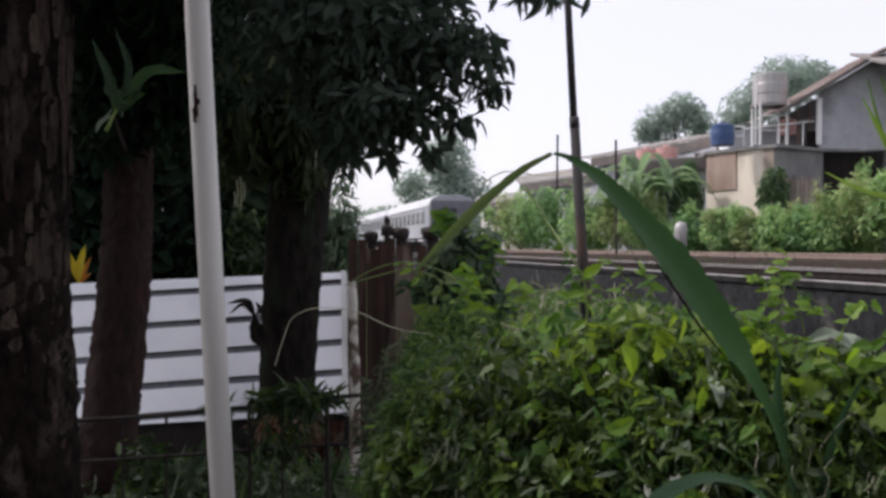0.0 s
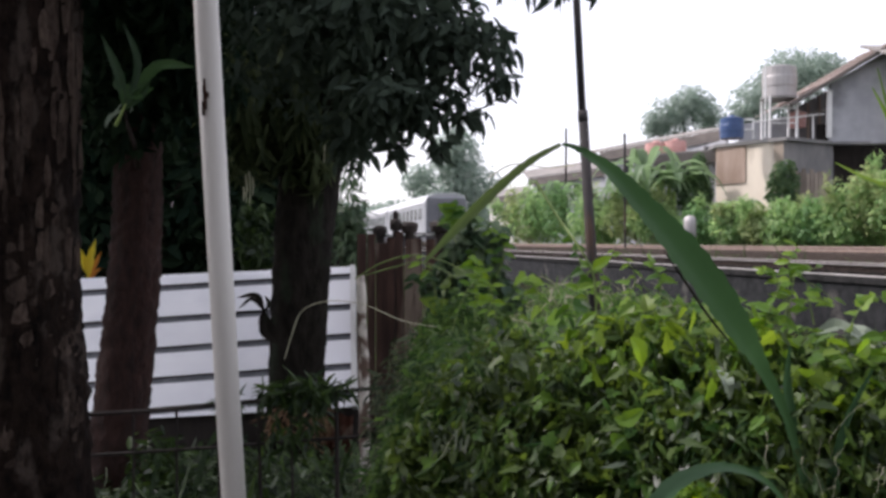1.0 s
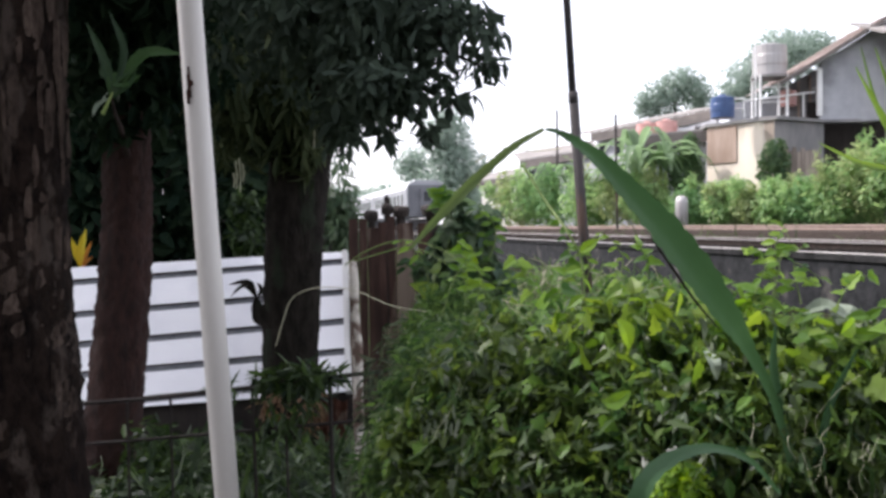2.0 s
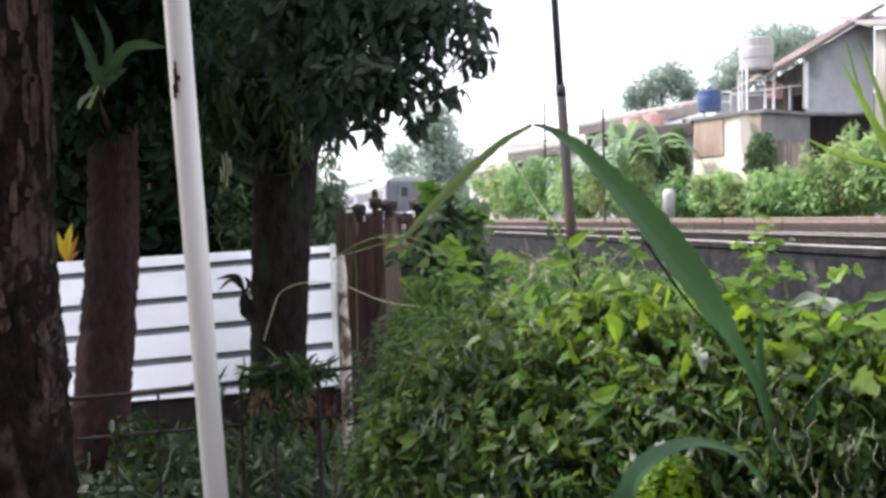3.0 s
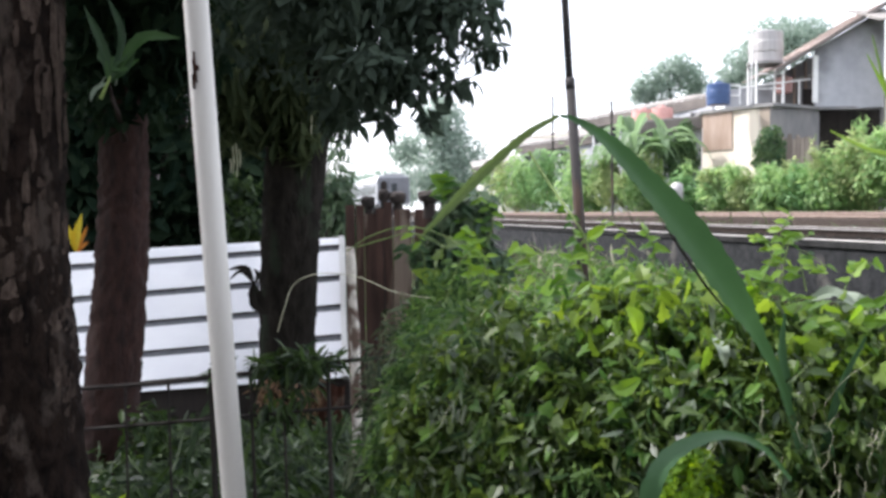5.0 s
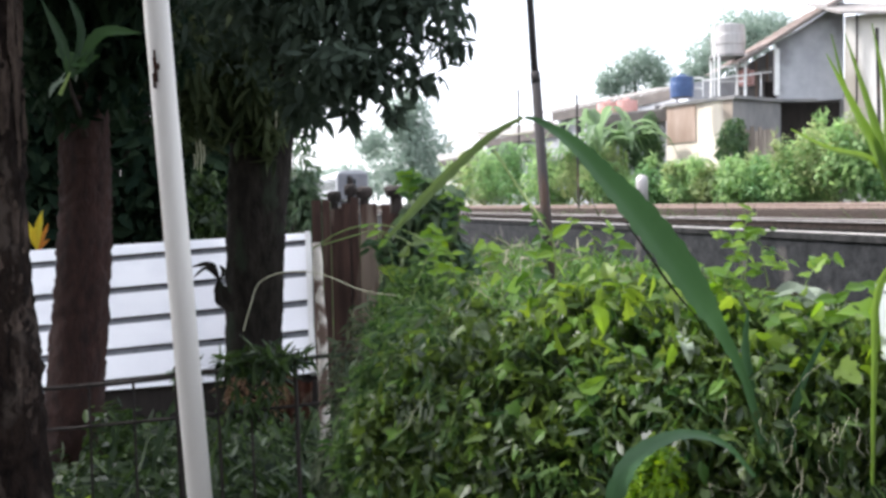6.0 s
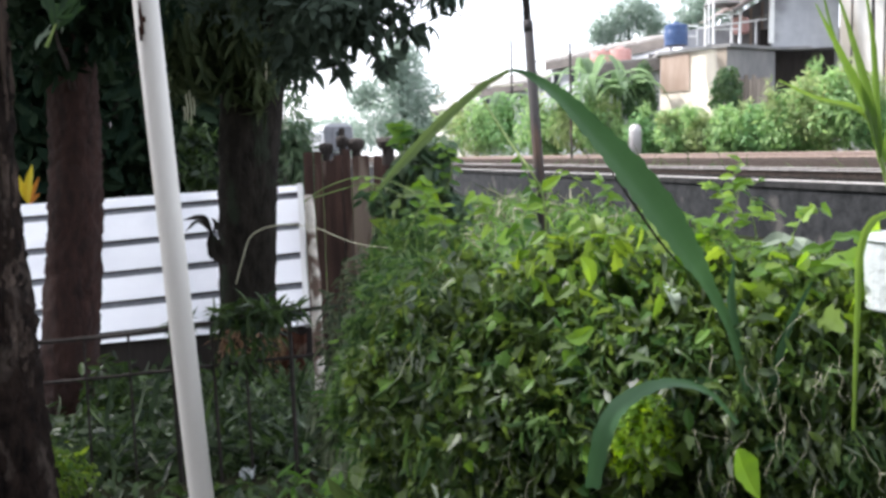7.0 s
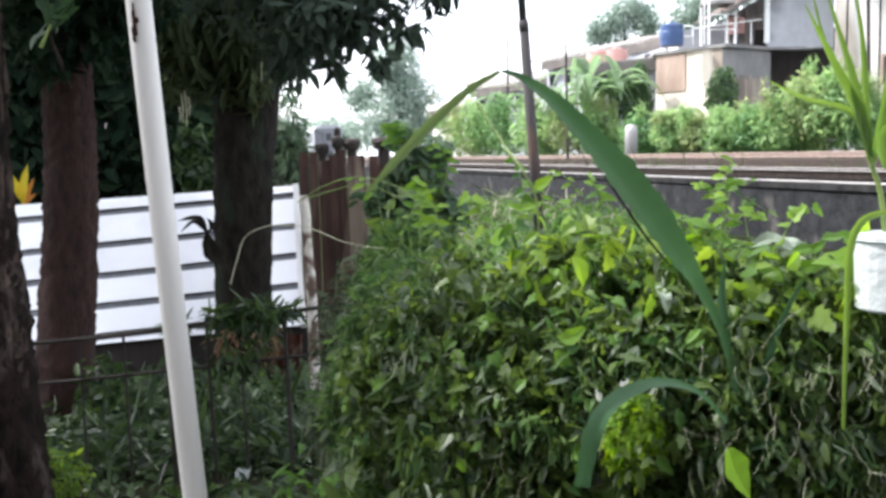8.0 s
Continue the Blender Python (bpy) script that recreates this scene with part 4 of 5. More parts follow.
def build_low_house(label, a, b, depth, zlow, wall_m, roof_m, rise):
    h = thing("house", label, "house")
    A, B = Vector(a), Vector(b)
    slab("wall", A, B, zlow, min(A.z, B.z), 0.2, wall_m, h)
    bm = bmesh.new()
    prism(bm, [A + Vector((-0.5, -0.6, -0.05)), B + Vector((0.3, -0.6, -0.05)), B + Vector((0.3, depth, rise)), A + Vector((-0.5, depth, rise))], (0, 0, 0.1))
    part("roof", bm, roof_m, h)
    # deep dark band: fascia and eave shading painted as one strip
    bm = bmesh.new()
    prism(bm, [A + Vector((-0.5, -0.62, -0.65)), B + Vector((0.3, -0.62, -0.65)), B + Vector((0.3, -0.62, -0.06)), A + Vector((-0.5, -0.62, -0.06))], (0, 0.08, 0))
    part("fascia", bm, M_FASCIA, h, "dark fascia band with the eave's shade in its colour")
    L = (B - A).length
    d = (B - A).normalized()
    for i in range(max(1, int(L / 2.2))):
        p = A + d * (1.1 + i * 2.2)
        bm = bmesh.new()
        box(bm, (p.x, p.y - 0.03, A.z - 1.3), (1.0, 0.12, 1.1), bevel=0.01)
        w = part("window", bm, M_DARKWALL if i % 2 else M_WHITEPAINT, h)
        bm = bmesh.new()
        box(bm, (p.x, p.y - 0.1, A.z - 1.3), (0.8, 0.02, 0.9))
        part("pane", bm, M_GLASSDARK, w)


build_cream_house()
build_gable_house()
build_white_house()
build_low_house("long house with a dark sheet roof", (11.140, 64.000, 7.859), (15.759, 51.500, 8.001), 5, 0.5, M_GREYWALL, M_ROOFGREY, 0.5)
build_low_house("flat-roofed grey annex below the long house", (11.068, 51.500, 6.386), (14.501, 49.500, 6.543), 2.5, 0.5, M_GREYWALL, M_ROOFGREY, 0.0)
build_low_house("small grey house with a low roof", (7.135, 75.000, 6.797), (11.829, 68.000, 7.161), 5, 0.5, M_GREYWALL, M_ROOFGREY, 0.9)
build_low_house("distant pale house among shrubs", (4.477, 95.000, 6.014), (8.270, 90.000, 6.561), 5, 0.5, M_WHITEWALL, M_ROOFGREY, 0.8)


# ---- roof tanks and frames ----
def tank(label, c, r, h, material, lid=True):
    t = thing("water_tank", label, "water tank", "roof tanks")
    x, y, z = c
    bm = bmesh.new()
    tube(bm, [(x, y, z), (x, y, z + 0.02), (x, y, z + h * 0.3), (x, y, z + h * 0.33), (x, y, z + h * 0.62), (x, y, z + h * 0.65), (x, y, z + h * 0.93), (x, y, z + h)],
         [r * 0.97, r, r, r * 1.03, r * 1.03, r, r, r * 0.55], 24)
    part("tank_body", bm, material, t, smooth=False)
    if lid:
        bm = bmesh.new()
        tube(bm, [(x, y, z + h), (x, y, z + h + 0.1)], [r * 0.35, r * 0.3], 14)
        part("lid", bm, material, t)
    return t


tank("blue plastic water tank on a flat roof", (14.388, 46.000, 6.775), 0.58, 1.1, M_BLUE)
big = tank("large pale steel water tank on a tower", (17.325, 47.500, 9.098), 0.85, 1.65, M_STEELTANK, False)
tank("red plastic tank on a roof frame, paled for haze", (18.843, 49.000, 7.727), 0.45, 0.85, M_RED)
tank("red plastic tank behind the low roof, paled for haze", (11.856, 51.600, 6.448), 0.6, 0.75, M_RED)
tank("red plastic tank behind the low roof, paled for haze", (12.843, 51.200, 6.521), 0.6, 0.75, M_RED)


def build_tower():
    t = thing("tank_stand", "white steel stand under a roof water tank", "stand")
    top = Vector((17.325, 47.500, 9.098))
    base = Vector((17.327, 47.500, 6.939)).z
    for dx in (-0.7, 0.7):
        for dy in (-0.6, 0.6):
            bm = bmesh.new()
            tube(bm, [(top.x + dx, top.y + dy, base), (top.x + dx, top.y + dy, top.z)], [0.07], 8)
            part("leg", bm, M_WHITEPAINT, t)
    bm = bmesh.new()
    tube(bm, [(top.x, top.y, top.z - 0.12), (top.x, top.y, top.z)], [0.95], 20)
    part("platform", bm, M_DARKWALL, t, "dark round platform")
    for zz in (0.35, 0.7):
        bm = bmesh.new()
        z = base + (top.z - base) * zz
        box(bm, (top.x, top.y - 0.6, z), (1.5, 0.05, 0.06))
        part("brace", bm, M_WHITEPAINT, t)


def build_roof_rail():
    t = thing("roof_railing", "white pipe railing along the flat roof", "railing")
    for a, b in (((14.845, 46.000, 7.815), (14.844, 46.000, 6.797)), ((15.470, 46.000, 7.807), (15.470, 46.000, 6.788)), ((14.845, 46.000, 7.759), (15.470, 46.000, 7.750)), ((14.844, 46.000, 7.250), (15.470, 46.000, 7.241)),
                 ((15.638, 46.500, 7.703), (19.550, 47.200, 8.207)), ((17.938, 46.800, 7.999), (17.940, 46.800, 6.906)), ((18.886, 47.000, 8.130), (18.889, 47.000, 6.916)), ((16.207, 46.400, 10.695), (16.207, 46.400, 6.882))):
        bm = bmesh.new()
        tube(bm, [a, b], [0.045], 8)
        part("pipe_bar", bm, M_WHITEPAINT, t)


build_tower()
build_roof_rail()


# ---- trackside shrubs, banana plants, far trees ----
def shrub_row():
    rng = random.Random(21)
    radii = (1.6, 1.8, 2.0, 1.6, 1.5, 1.4, 1.2, 1.1, 1.1, 1.3, 1.3, 1.5, 1.6, 1.5, 1.2)
    for k, (c, r) in enumerate(zip(PLACES, radii), 1):
        s = tagged(foliage("shrub", 30 + k, [(c, (r * 0.95, r * 0.8, r * 0.75), 1100), ((c[0] + r * 0.5, c[1] + 0.3, c[2] - r * 0.5), (r * 0.8, r * 0.6, r * 0.6), 600),
                                             ((c[0] - r * 0.2, c[1], c[2] + r * 0.45), (r * 0.45, r * 0.4, r * 0.6), 420)],
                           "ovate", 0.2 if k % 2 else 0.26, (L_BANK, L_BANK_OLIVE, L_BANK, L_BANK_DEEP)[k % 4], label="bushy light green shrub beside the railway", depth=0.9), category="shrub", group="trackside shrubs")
        tops = [((c[0] + rng.uniform(-1, 1) * r, c[1] + rng.uniform(-0.5, 0.3), c[2] + r * rng.uniform(0.1, 0.9)), (r * rng.uniform(0.12, 0.3), 0.3, r * rng.uniform(0.3, 0.6)), rng.randint(60, 150)) for q in range(5)]
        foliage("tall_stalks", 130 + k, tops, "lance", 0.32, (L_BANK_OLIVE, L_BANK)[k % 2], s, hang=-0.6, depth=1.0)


PLACES = [(4.559, 60.000, 2.691), (5.673, 58.000, 3.176), (6.918, 55.000, 3.244), (8.149, 50.000, 2.759), (9.464, 48.000, 2.838), (10.498, 46.000, 2.767), (12.226, 44.000, 2.276), (13.236, 42.000, 2.224),
          (14.194, 41.000, 2.191), (15.091, 40.000, 2.15), (15.924, 39.000, 2.15), (16.695, 38.000, 2.45), (17.402, 37.000, 3.101), (18.049, 36.000, 3.045), (19.170, 36.000, 2.584)]
shrub_row()
tagged(foliage("creeper", 60, [((16.270, 44.000, 4.127), (0.8, 0.4, 1.4), 1400), ((13.250, 47.900, 5.018), (0.55, 0.5, 1.2), 1000), ((12.773, 47.000, 4.073), (1.0, 0.5, 1.0), 1200)], "heart", 0.17, L_CREEP, label="dark green creeper climbing the house corner"), category="creeper")


def banana(c, seed, size):
    rng = random.Random(seed)
    b = thing("banana_plant", "banana plant with long arching leaves", "banana plant", "banana plants")
    c = Vector(c)
    bm = bmesh.new()
    tube(bm, [c - Vector((0, 0, size * 1.0)), c - Vector((0, 0, 0.2)), c], [0.16, 0.11, 0.06], 9)
    part("stem", bm, M_STEM, b)
    for i in range(8):
        a = i * 0.8 + rng.random()
        o = Vector((math.cos(a), math.sin(a) * 0.7, 0))
        bm = bmesh.new()
        L = size * (0.8 + 0.4 * rng.random())
        up = 0.3 + 0.6 * rng.random()
        ribbon(bm, [c, c + o * L * 0.35 + Vector((0, 0, L * up * 0.6)), c + o * L * 0.75 + Vector((0, 0, L * up * 0.5)), c + o * L * 1.0 + Vector((0, 0, L * (up * 0.2 - 0.2)))], [0.08, 0.5, 0.55, 0.3, 0.04], (o.x * -0.3, o.y * -0.3, 1), 0.15, 5)
        part("leaf", bm, L_BANANA, b)


for i, (c, s) in enumerate((((10.219, 46.000, 4.052), 2.0), ((11.463, 47.000, 4.527), 2.2), ((9.469, 48.000, 3.730), 1.8), ((7.052, 56.000, 4.141), 2.0), ((13.790, 42.500, 2.884), 1.0), ((10.380, 47.500, 4.939), 2.6), ((11.602, 46.500, 4.192), 2.4), ((9.371, 49.500, 3.933), 1.8), ((6.792, 57.000, 3.801), 2.0))):
    banana(c, i, s)


def far_tree(label, parts, trunk, leaf, seed):
    t = thing("tree", label, "tree", "distant trees")
    bm = bmesh.new()
    a, b, r = trunk
    tube(bm, smooth_line([a, Vector(a).lerp(Vector(b), 0.5) + Vector((0.3, 0, 0)), b], 4), [r, r * 0.7, r * 0.4], 9)
    part("trunk", bm, M_BARK_DARK, t)
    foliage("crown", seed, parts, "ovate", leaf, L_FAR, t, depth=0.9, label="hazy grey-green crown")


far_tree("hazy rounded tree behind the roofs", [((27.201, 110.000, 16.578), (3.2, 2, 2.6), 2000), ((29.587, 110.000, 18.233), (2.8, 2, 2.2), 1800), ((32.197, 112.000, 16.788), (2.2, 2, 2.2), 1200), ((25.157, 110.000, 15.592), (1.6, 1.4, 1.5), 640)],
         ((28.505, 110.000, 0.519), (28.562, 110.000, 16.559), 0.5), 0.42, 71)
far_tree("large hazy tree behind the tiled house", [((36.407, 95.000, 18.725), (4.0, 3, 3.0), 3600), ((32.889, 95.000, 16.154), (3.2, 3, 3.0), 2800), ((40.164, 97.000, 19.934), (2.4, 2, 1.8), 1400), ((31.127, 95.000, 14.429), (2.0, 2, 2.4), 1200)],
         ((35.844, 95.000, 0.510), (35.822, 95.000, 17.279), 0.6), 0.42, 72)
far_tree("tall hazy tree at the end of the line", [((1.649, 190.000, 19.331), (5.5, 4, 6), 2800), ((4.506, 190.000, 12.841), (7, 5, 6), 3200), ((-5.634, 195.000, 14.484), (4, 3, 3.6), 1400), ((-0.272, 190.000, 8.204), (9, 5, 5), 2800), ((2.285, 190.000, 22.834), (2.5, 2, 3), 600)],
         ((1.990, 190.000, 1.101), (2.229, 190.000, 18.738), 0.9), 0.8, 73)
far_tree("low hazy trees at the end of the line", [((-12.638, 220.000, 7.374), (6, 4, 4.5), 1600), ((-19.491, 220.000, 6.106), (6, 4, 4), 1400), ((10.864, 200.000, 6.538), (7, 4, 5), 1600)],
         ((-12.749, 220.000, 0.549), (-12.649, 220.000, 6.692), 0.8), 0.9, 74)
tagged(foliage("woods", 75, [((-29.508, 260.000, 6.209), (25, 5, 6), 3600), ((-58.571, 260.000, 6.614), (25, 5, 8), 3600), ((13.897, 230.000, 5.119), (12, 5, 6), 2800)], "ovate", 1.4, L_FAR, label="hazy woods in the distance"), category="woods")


# ---- ground weeds behind the fence ----
def weeds(name, seed, x0, x1, y0, y1, n, kind, size, material, label, up=1.0):
    rng = np.random.default_rng(seed)
    x, y = rng.uniform(x0, x1, n), rng.uniform(y0, y1, n)
    z = np.array([ground_z(a, b) for a, b in zip(x, y)]) + rng.random(n) ** 1.5 * up
    P = np.stack([x, y, z], 1)
    nor = unit(np.array([0, -0.4, 1.0]) + 0.7 * rng.normal(size=P.shape))
    al = unit(rng.normal(size=P.shape) + np.array([0, 0, 0.2]))
    return tagged(leaf_cloud(name, P, nor, al, size * (0.5 + rng.random(n)), kind, material, None, label), category="weeds")


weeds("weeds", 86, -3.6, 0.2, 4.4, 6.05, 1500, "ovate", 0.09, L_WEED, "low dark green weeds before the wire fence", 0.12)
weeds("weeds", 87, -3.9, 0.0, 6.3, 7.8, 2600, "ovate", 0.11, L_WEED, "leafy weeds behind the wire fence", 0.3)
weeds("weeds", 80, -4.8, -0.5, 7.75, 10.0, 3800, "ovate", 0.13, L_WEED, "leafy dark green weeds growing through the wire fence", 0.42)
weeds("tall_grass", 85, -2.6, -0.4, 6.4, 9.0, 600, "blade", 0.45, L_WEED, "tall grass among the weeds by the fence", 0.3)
weeds("weeds", 81, -0.8, 5.5, 4.5, 22, 7000, "ovate", 0.13, L_GRASS, "low green weeds below the embankment", 0.25)
weeds("dry_grass", 82, 0, 10, 15, 40, 2500, "blade", 0.6, L_HANG, "dry dark grass on the embankment slope", 0.1)
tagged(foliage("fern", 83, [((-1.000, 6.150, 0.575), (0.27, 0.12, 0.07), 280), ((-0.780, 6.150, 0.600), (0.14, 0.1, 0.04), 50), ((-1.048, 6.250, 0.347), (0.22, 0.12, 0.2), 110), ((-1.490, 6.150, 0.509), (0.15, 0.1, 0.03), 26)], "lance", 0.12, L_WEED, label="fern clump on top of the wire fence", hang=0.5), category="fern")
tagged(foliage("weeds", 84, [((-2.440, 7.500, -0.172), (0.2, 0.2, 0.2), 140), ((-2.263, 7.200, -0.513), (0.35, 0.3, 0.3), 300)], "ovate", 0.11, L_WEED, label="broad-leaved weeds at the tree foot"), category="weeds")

weeds("grass", 88, 1.2, 5.2, 13, 27, 4200, "blade", 0.4, L_GRASS, "bright green grass on the bank below the wall", 0.12)
# scattered pale leaves whose colour stands for glints on the weeds
weeds("weeds", 125, -3.2, -0.3, 6.3, 7.4, 240, "ovate", 0.075, L_GREY, "pale weed leaves that stand for glints behind the wire fence", 0.45)
weeds("dry_grass", 111, 1.2, 5.5, 17, 27, 420, "blade", 0.5, L_DRY, "pale dry grass on the bank below the wall", 0.3)
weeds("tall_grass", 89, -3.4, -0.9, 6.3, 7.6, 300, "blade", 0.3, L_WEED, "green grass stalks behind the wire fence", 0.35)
tagged(foliage("weeds", 120, [((-2.126, 5.600, -0.345), (0.2, 0.2, 0.16), 260), ((-2.375, 5.800, -0.332), (0.25, 0.2, 0.2), 300)], "ovate", 0.06, L_FRESH, label="yellow-green weeds at the foot of the old trunk"), category="weeds")
tagged(foliage("dead_leaves", 121, [((-1.288, 9.000, -0.193), (0.16, 0.1, 0.2), 60), ((-1.625, 9.000, -0.132), (0.2, 0.1, 0.16), 50)], "lance", 0.16, L_DEAD, label="withered brown leaves hanging below the fern", hang=2.0), category="leaves")


def build_rust_sheet():
    """A corrugated scrap of iron that leans on the base of the shed."""
    bm = bmesh.new()
    base, n = Vector((-1.296, 9.500, -0.833)), 12
    rows = []
    for k in range(4):
        rows.append([bm.verts.new(base + Vector((i * 0.026 + 0.01 * k, 0.05 * k / 3 + 0.012 * math.sin(i * 1.7), 0.2 * k + 0.02 * math.sin(i * 0.9 + k)))) for i in range(n)])
    for a, b in zip(rows, rows[1:]):
        for i in range(n - 1):
            bm.faces.new((a[i], a[i + 1], b[i + 1], b[i]))
    bmesh.ops.solidify(bm, geom=bm.faces[:], thickness=0.004)
    tagged(part("iron_sheet", bm, M_RUSTRED, None, "red-brown rusted iron sheet leaning behind the wire fence"), category="sheet metal")


def build_scrap():
    rng = random.Random(6)
    c = Vector((-1.13, 6.120, -0.57))
    bm = bmesh.new()
    grid = [[bm.verts.new(c + Vector((i * 0.02 + rng.gauss(0, 0.006), j * 0.02 + rng.gauss(0, 0.008), 0.012 * j + rng.gauss(0, 0.012)))) for i in range(6)] for j in range(5)]
    for a, b in zip(grid, grid[1:]):
        for i in range(5):
            bm.faces.new((a[i], a[i + 1], b[i + 1], b[i]))
    bmesh.ops.solidify(bm, geom=bm.faces[:], thickness=0.002)
    tagged(part("plastic_scrap", bm, M_BUCKET, None, "crumpled white plastic scrap among the weeds"), category="litter")


build_rust_sheet()
build_scrap()

tagged(foliage("weeds", 122, [((-0.311, 5.000, 0.631), (0.12, 0.25, 0.35), 420), ((-0.350, 4.800, 0.245), (0.16, 0.25, 0.3), 520), ((-0.238, 5.200, 0.918), (0.1, 0.2, 0.2), 120)], "lance", 0.085, L_DULL, label="dull grey-green weeds beside the flaking post", hang=0.9, depth=0.9), category="weeds")

# ---- yellow plant, sprig ----
def leaf_spray(name, label, category, items, stem=None):
    t = thing(name, label, category)
    if stem:
        bm = bmesh.new()
        tube(bm, smooth_line(stem, 6), [0.012, 0.006], 6)
        part("stem", bm, M_STEM, t)
    for pts, w, material in items:
        bm = bmesh.new()
        mx = max(w, 0.01)
        ribbon(bm, pts, [mx * 0.15, mx * 0.8, mx, mx * 0.7, 0.003], (0, -1, 0.35), 0.12, 5)
        part("leaf", bm, material, t)
    return t


leaf_spray("croton", "small plant with bright yellow and orange leaves", "plant",
           [([(-4.737, 12.000, 1.114), (-4.715, 12.000, 1.353), (-4.648, 12.000, 1.620)], 0.12, L_YELLOW), ([(-4.737, 12.000, 1.114), (-4.791, 12.000, 1.301), (-4.845, 12.000, 1.504)], 0.09, L_YELLOW), ([(-4.738, 12.000, 1.099), (-4.658, 12.000, 1.277), (-4.578, 12.000, 1.455)], 0.07, L_ORANGE),
            ([(-4.738, 12.000, 1.099), (-4.763, 12.000, 1.264), (-4.742, 12.000, 1.450)], 0.08, L_YELLOW), ([(-4.738, 12.000, 1.076), (-4.661, 12.000, 1.172), (-4.569, 12.000, 1.246)], 0.06, L_ORANGE)], [(-4.794, 12.000, -0.767), (-4.737, 12.000, 1.129)])
leaf_spray("epiphyte", "broad-leaved sprig growing from a thin limb", "plant",
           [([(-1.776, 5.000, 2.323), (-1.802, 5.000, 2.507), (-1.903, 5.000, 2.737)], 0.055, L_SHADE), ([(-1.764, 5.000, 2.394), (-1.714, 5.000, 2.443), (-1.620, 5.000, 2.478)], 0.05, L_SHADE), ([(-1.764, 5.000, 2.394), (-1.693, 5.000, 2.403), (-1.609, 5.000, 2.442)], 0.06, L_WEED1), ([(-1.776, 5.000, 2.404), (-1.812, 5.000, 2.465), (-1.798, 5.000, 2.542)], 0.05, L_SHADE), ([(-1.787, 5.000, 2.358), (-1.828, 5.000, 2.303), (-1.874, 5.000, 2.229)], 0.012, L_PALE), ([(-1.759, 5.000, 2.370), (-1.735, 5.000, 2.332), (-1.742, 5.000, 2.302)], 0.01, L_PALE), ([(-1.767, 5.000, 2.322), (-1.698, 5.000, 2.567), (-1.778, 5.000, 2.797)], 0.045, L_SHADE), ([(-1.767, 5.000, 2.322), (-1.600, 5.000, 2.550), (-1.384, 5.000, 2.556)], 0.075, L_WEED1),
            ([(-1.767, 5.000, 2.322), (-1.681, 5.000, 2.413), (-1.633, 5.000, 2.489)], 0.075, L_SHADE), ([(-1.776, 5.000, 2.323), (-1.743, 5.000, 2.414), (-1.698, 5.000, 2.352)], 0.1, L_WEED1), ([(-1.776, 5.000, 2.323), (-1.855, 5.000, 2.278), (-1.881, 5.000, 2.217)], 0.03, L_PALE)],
           [(-1.825, 5.000, 2.231), (-1.766, 5.000, 2.353)])
leaf_spray("shoot", "dark curled shoot sprouting from the trunk", "plant",
           [([(-1.727, 9.200, 0.568), (-1.822, 9.200, 0.713), (-1.863, 9.200, 0.915)], 0.17, M_BARK_DARK), ([(-1.846, 9.200, 0.886), (-1.929, 9.200, 1.043), (-2.136, 9.200, 1.023)], 0.06, M_BARK_DARK), ([(-1.852, 9.200, 0.886), (-1.976, 9.200, 1.009), (-2.116, 9.200, 0.907)], 0.04, M_BARK_DARK),
            ([(-1.841, 9.200, 0.886), (-1.804, 9.200, 0.972), (-1.849, 9.200, 1.042)], 0.05, M_BARK_DARK)])

# ---- vine thicket in front ----
RIGHT = [((0.595, 1.750, 1.126), (0.5, 0.35, 0.29), 6120), ((0.320, 1.950, 1.089), (0.4, 0.4, 0.32), 6120), ((0.824, 1.700, 1.114), (0.35, 0.35, 0.27), 2550), ((0.409, 1.900, 1.376), (0.13, 0.15, 0.07), 442)]
LEFT = [((0.088, 2.300, 0.986), (0.24, 0.4, 0.33), 3910), ((0.065, 2.800, 1.150), (0.16, 0.3, 0.25), 2550), ((0.235, 2.300, 1.236), (0.25, 0.3, 0.12), 1360), ((-0.040, 2.900, 1.011), (0.07, 0.2, 0.2), 400), ((0.020, 2.700, 0.762), (0.13, 0.25, 0.3), 1020)]
MOUNDS = [RIGHT[0], RIGHT[1], LEFT[0], RIGHT[2], LEFT[4]]
bush = thing("vine_thicket", "dense tangle of green climbing vines and weeds", "vines")


def clumps(seed, mounds, n, r, per, low=-1.0):
    """Small uneven tufts on the outside of the mounds, on the sides that are open."""
    rng = random.Random(seed)
    big = [m for m in mounds for k in range(max(1, m[2] // 500))]
    out = []
    while len(out) < n:
        c, q, k = rng.choice(big)
        d = Vector((rng.gauss(0, 1), rng.gauss(-0.5, 1), rng.gauss(0.1, 1))).normalized()
        if d.y > 0.5 or d.z < low:
            continue
        p = Vector(c) + Vector((d.x * q[0], d.y * q[1], d.z * q[2])) * rng.uniform(0.93, 1.07)
        e = r * rng.uniform(0.5, 1.35)
        out.append(((p.x, p.y, p.z), (e * rng.uniform(0.6, 1.0), e * 0.7, e * rng.uniform(0.7, 1.4)), int(per * rng.uniform(0.5, 1.4))))
    return out


def inner(mounds, k, share):
    return [(c, tuple(q * k for q in r), int(n * share)) for c, r, n in mounds]


foliage("leaves", 90, inner(RIGHT + LEFT, 0.9, 0.8), "heart", 0.028, L_BUSH, bush, label="massed green vine leaves", depth=0.6, jitter=0.9, hang=1.2)
foliage("leaves", 91, clumps(1, RIGHT, 380, 0.042, 46), "ovate", 0.026, L_BUSH, bush, label="drooping green leaves", depth=1.0, jitter=1.0, lift=0.2, hang=1.5)
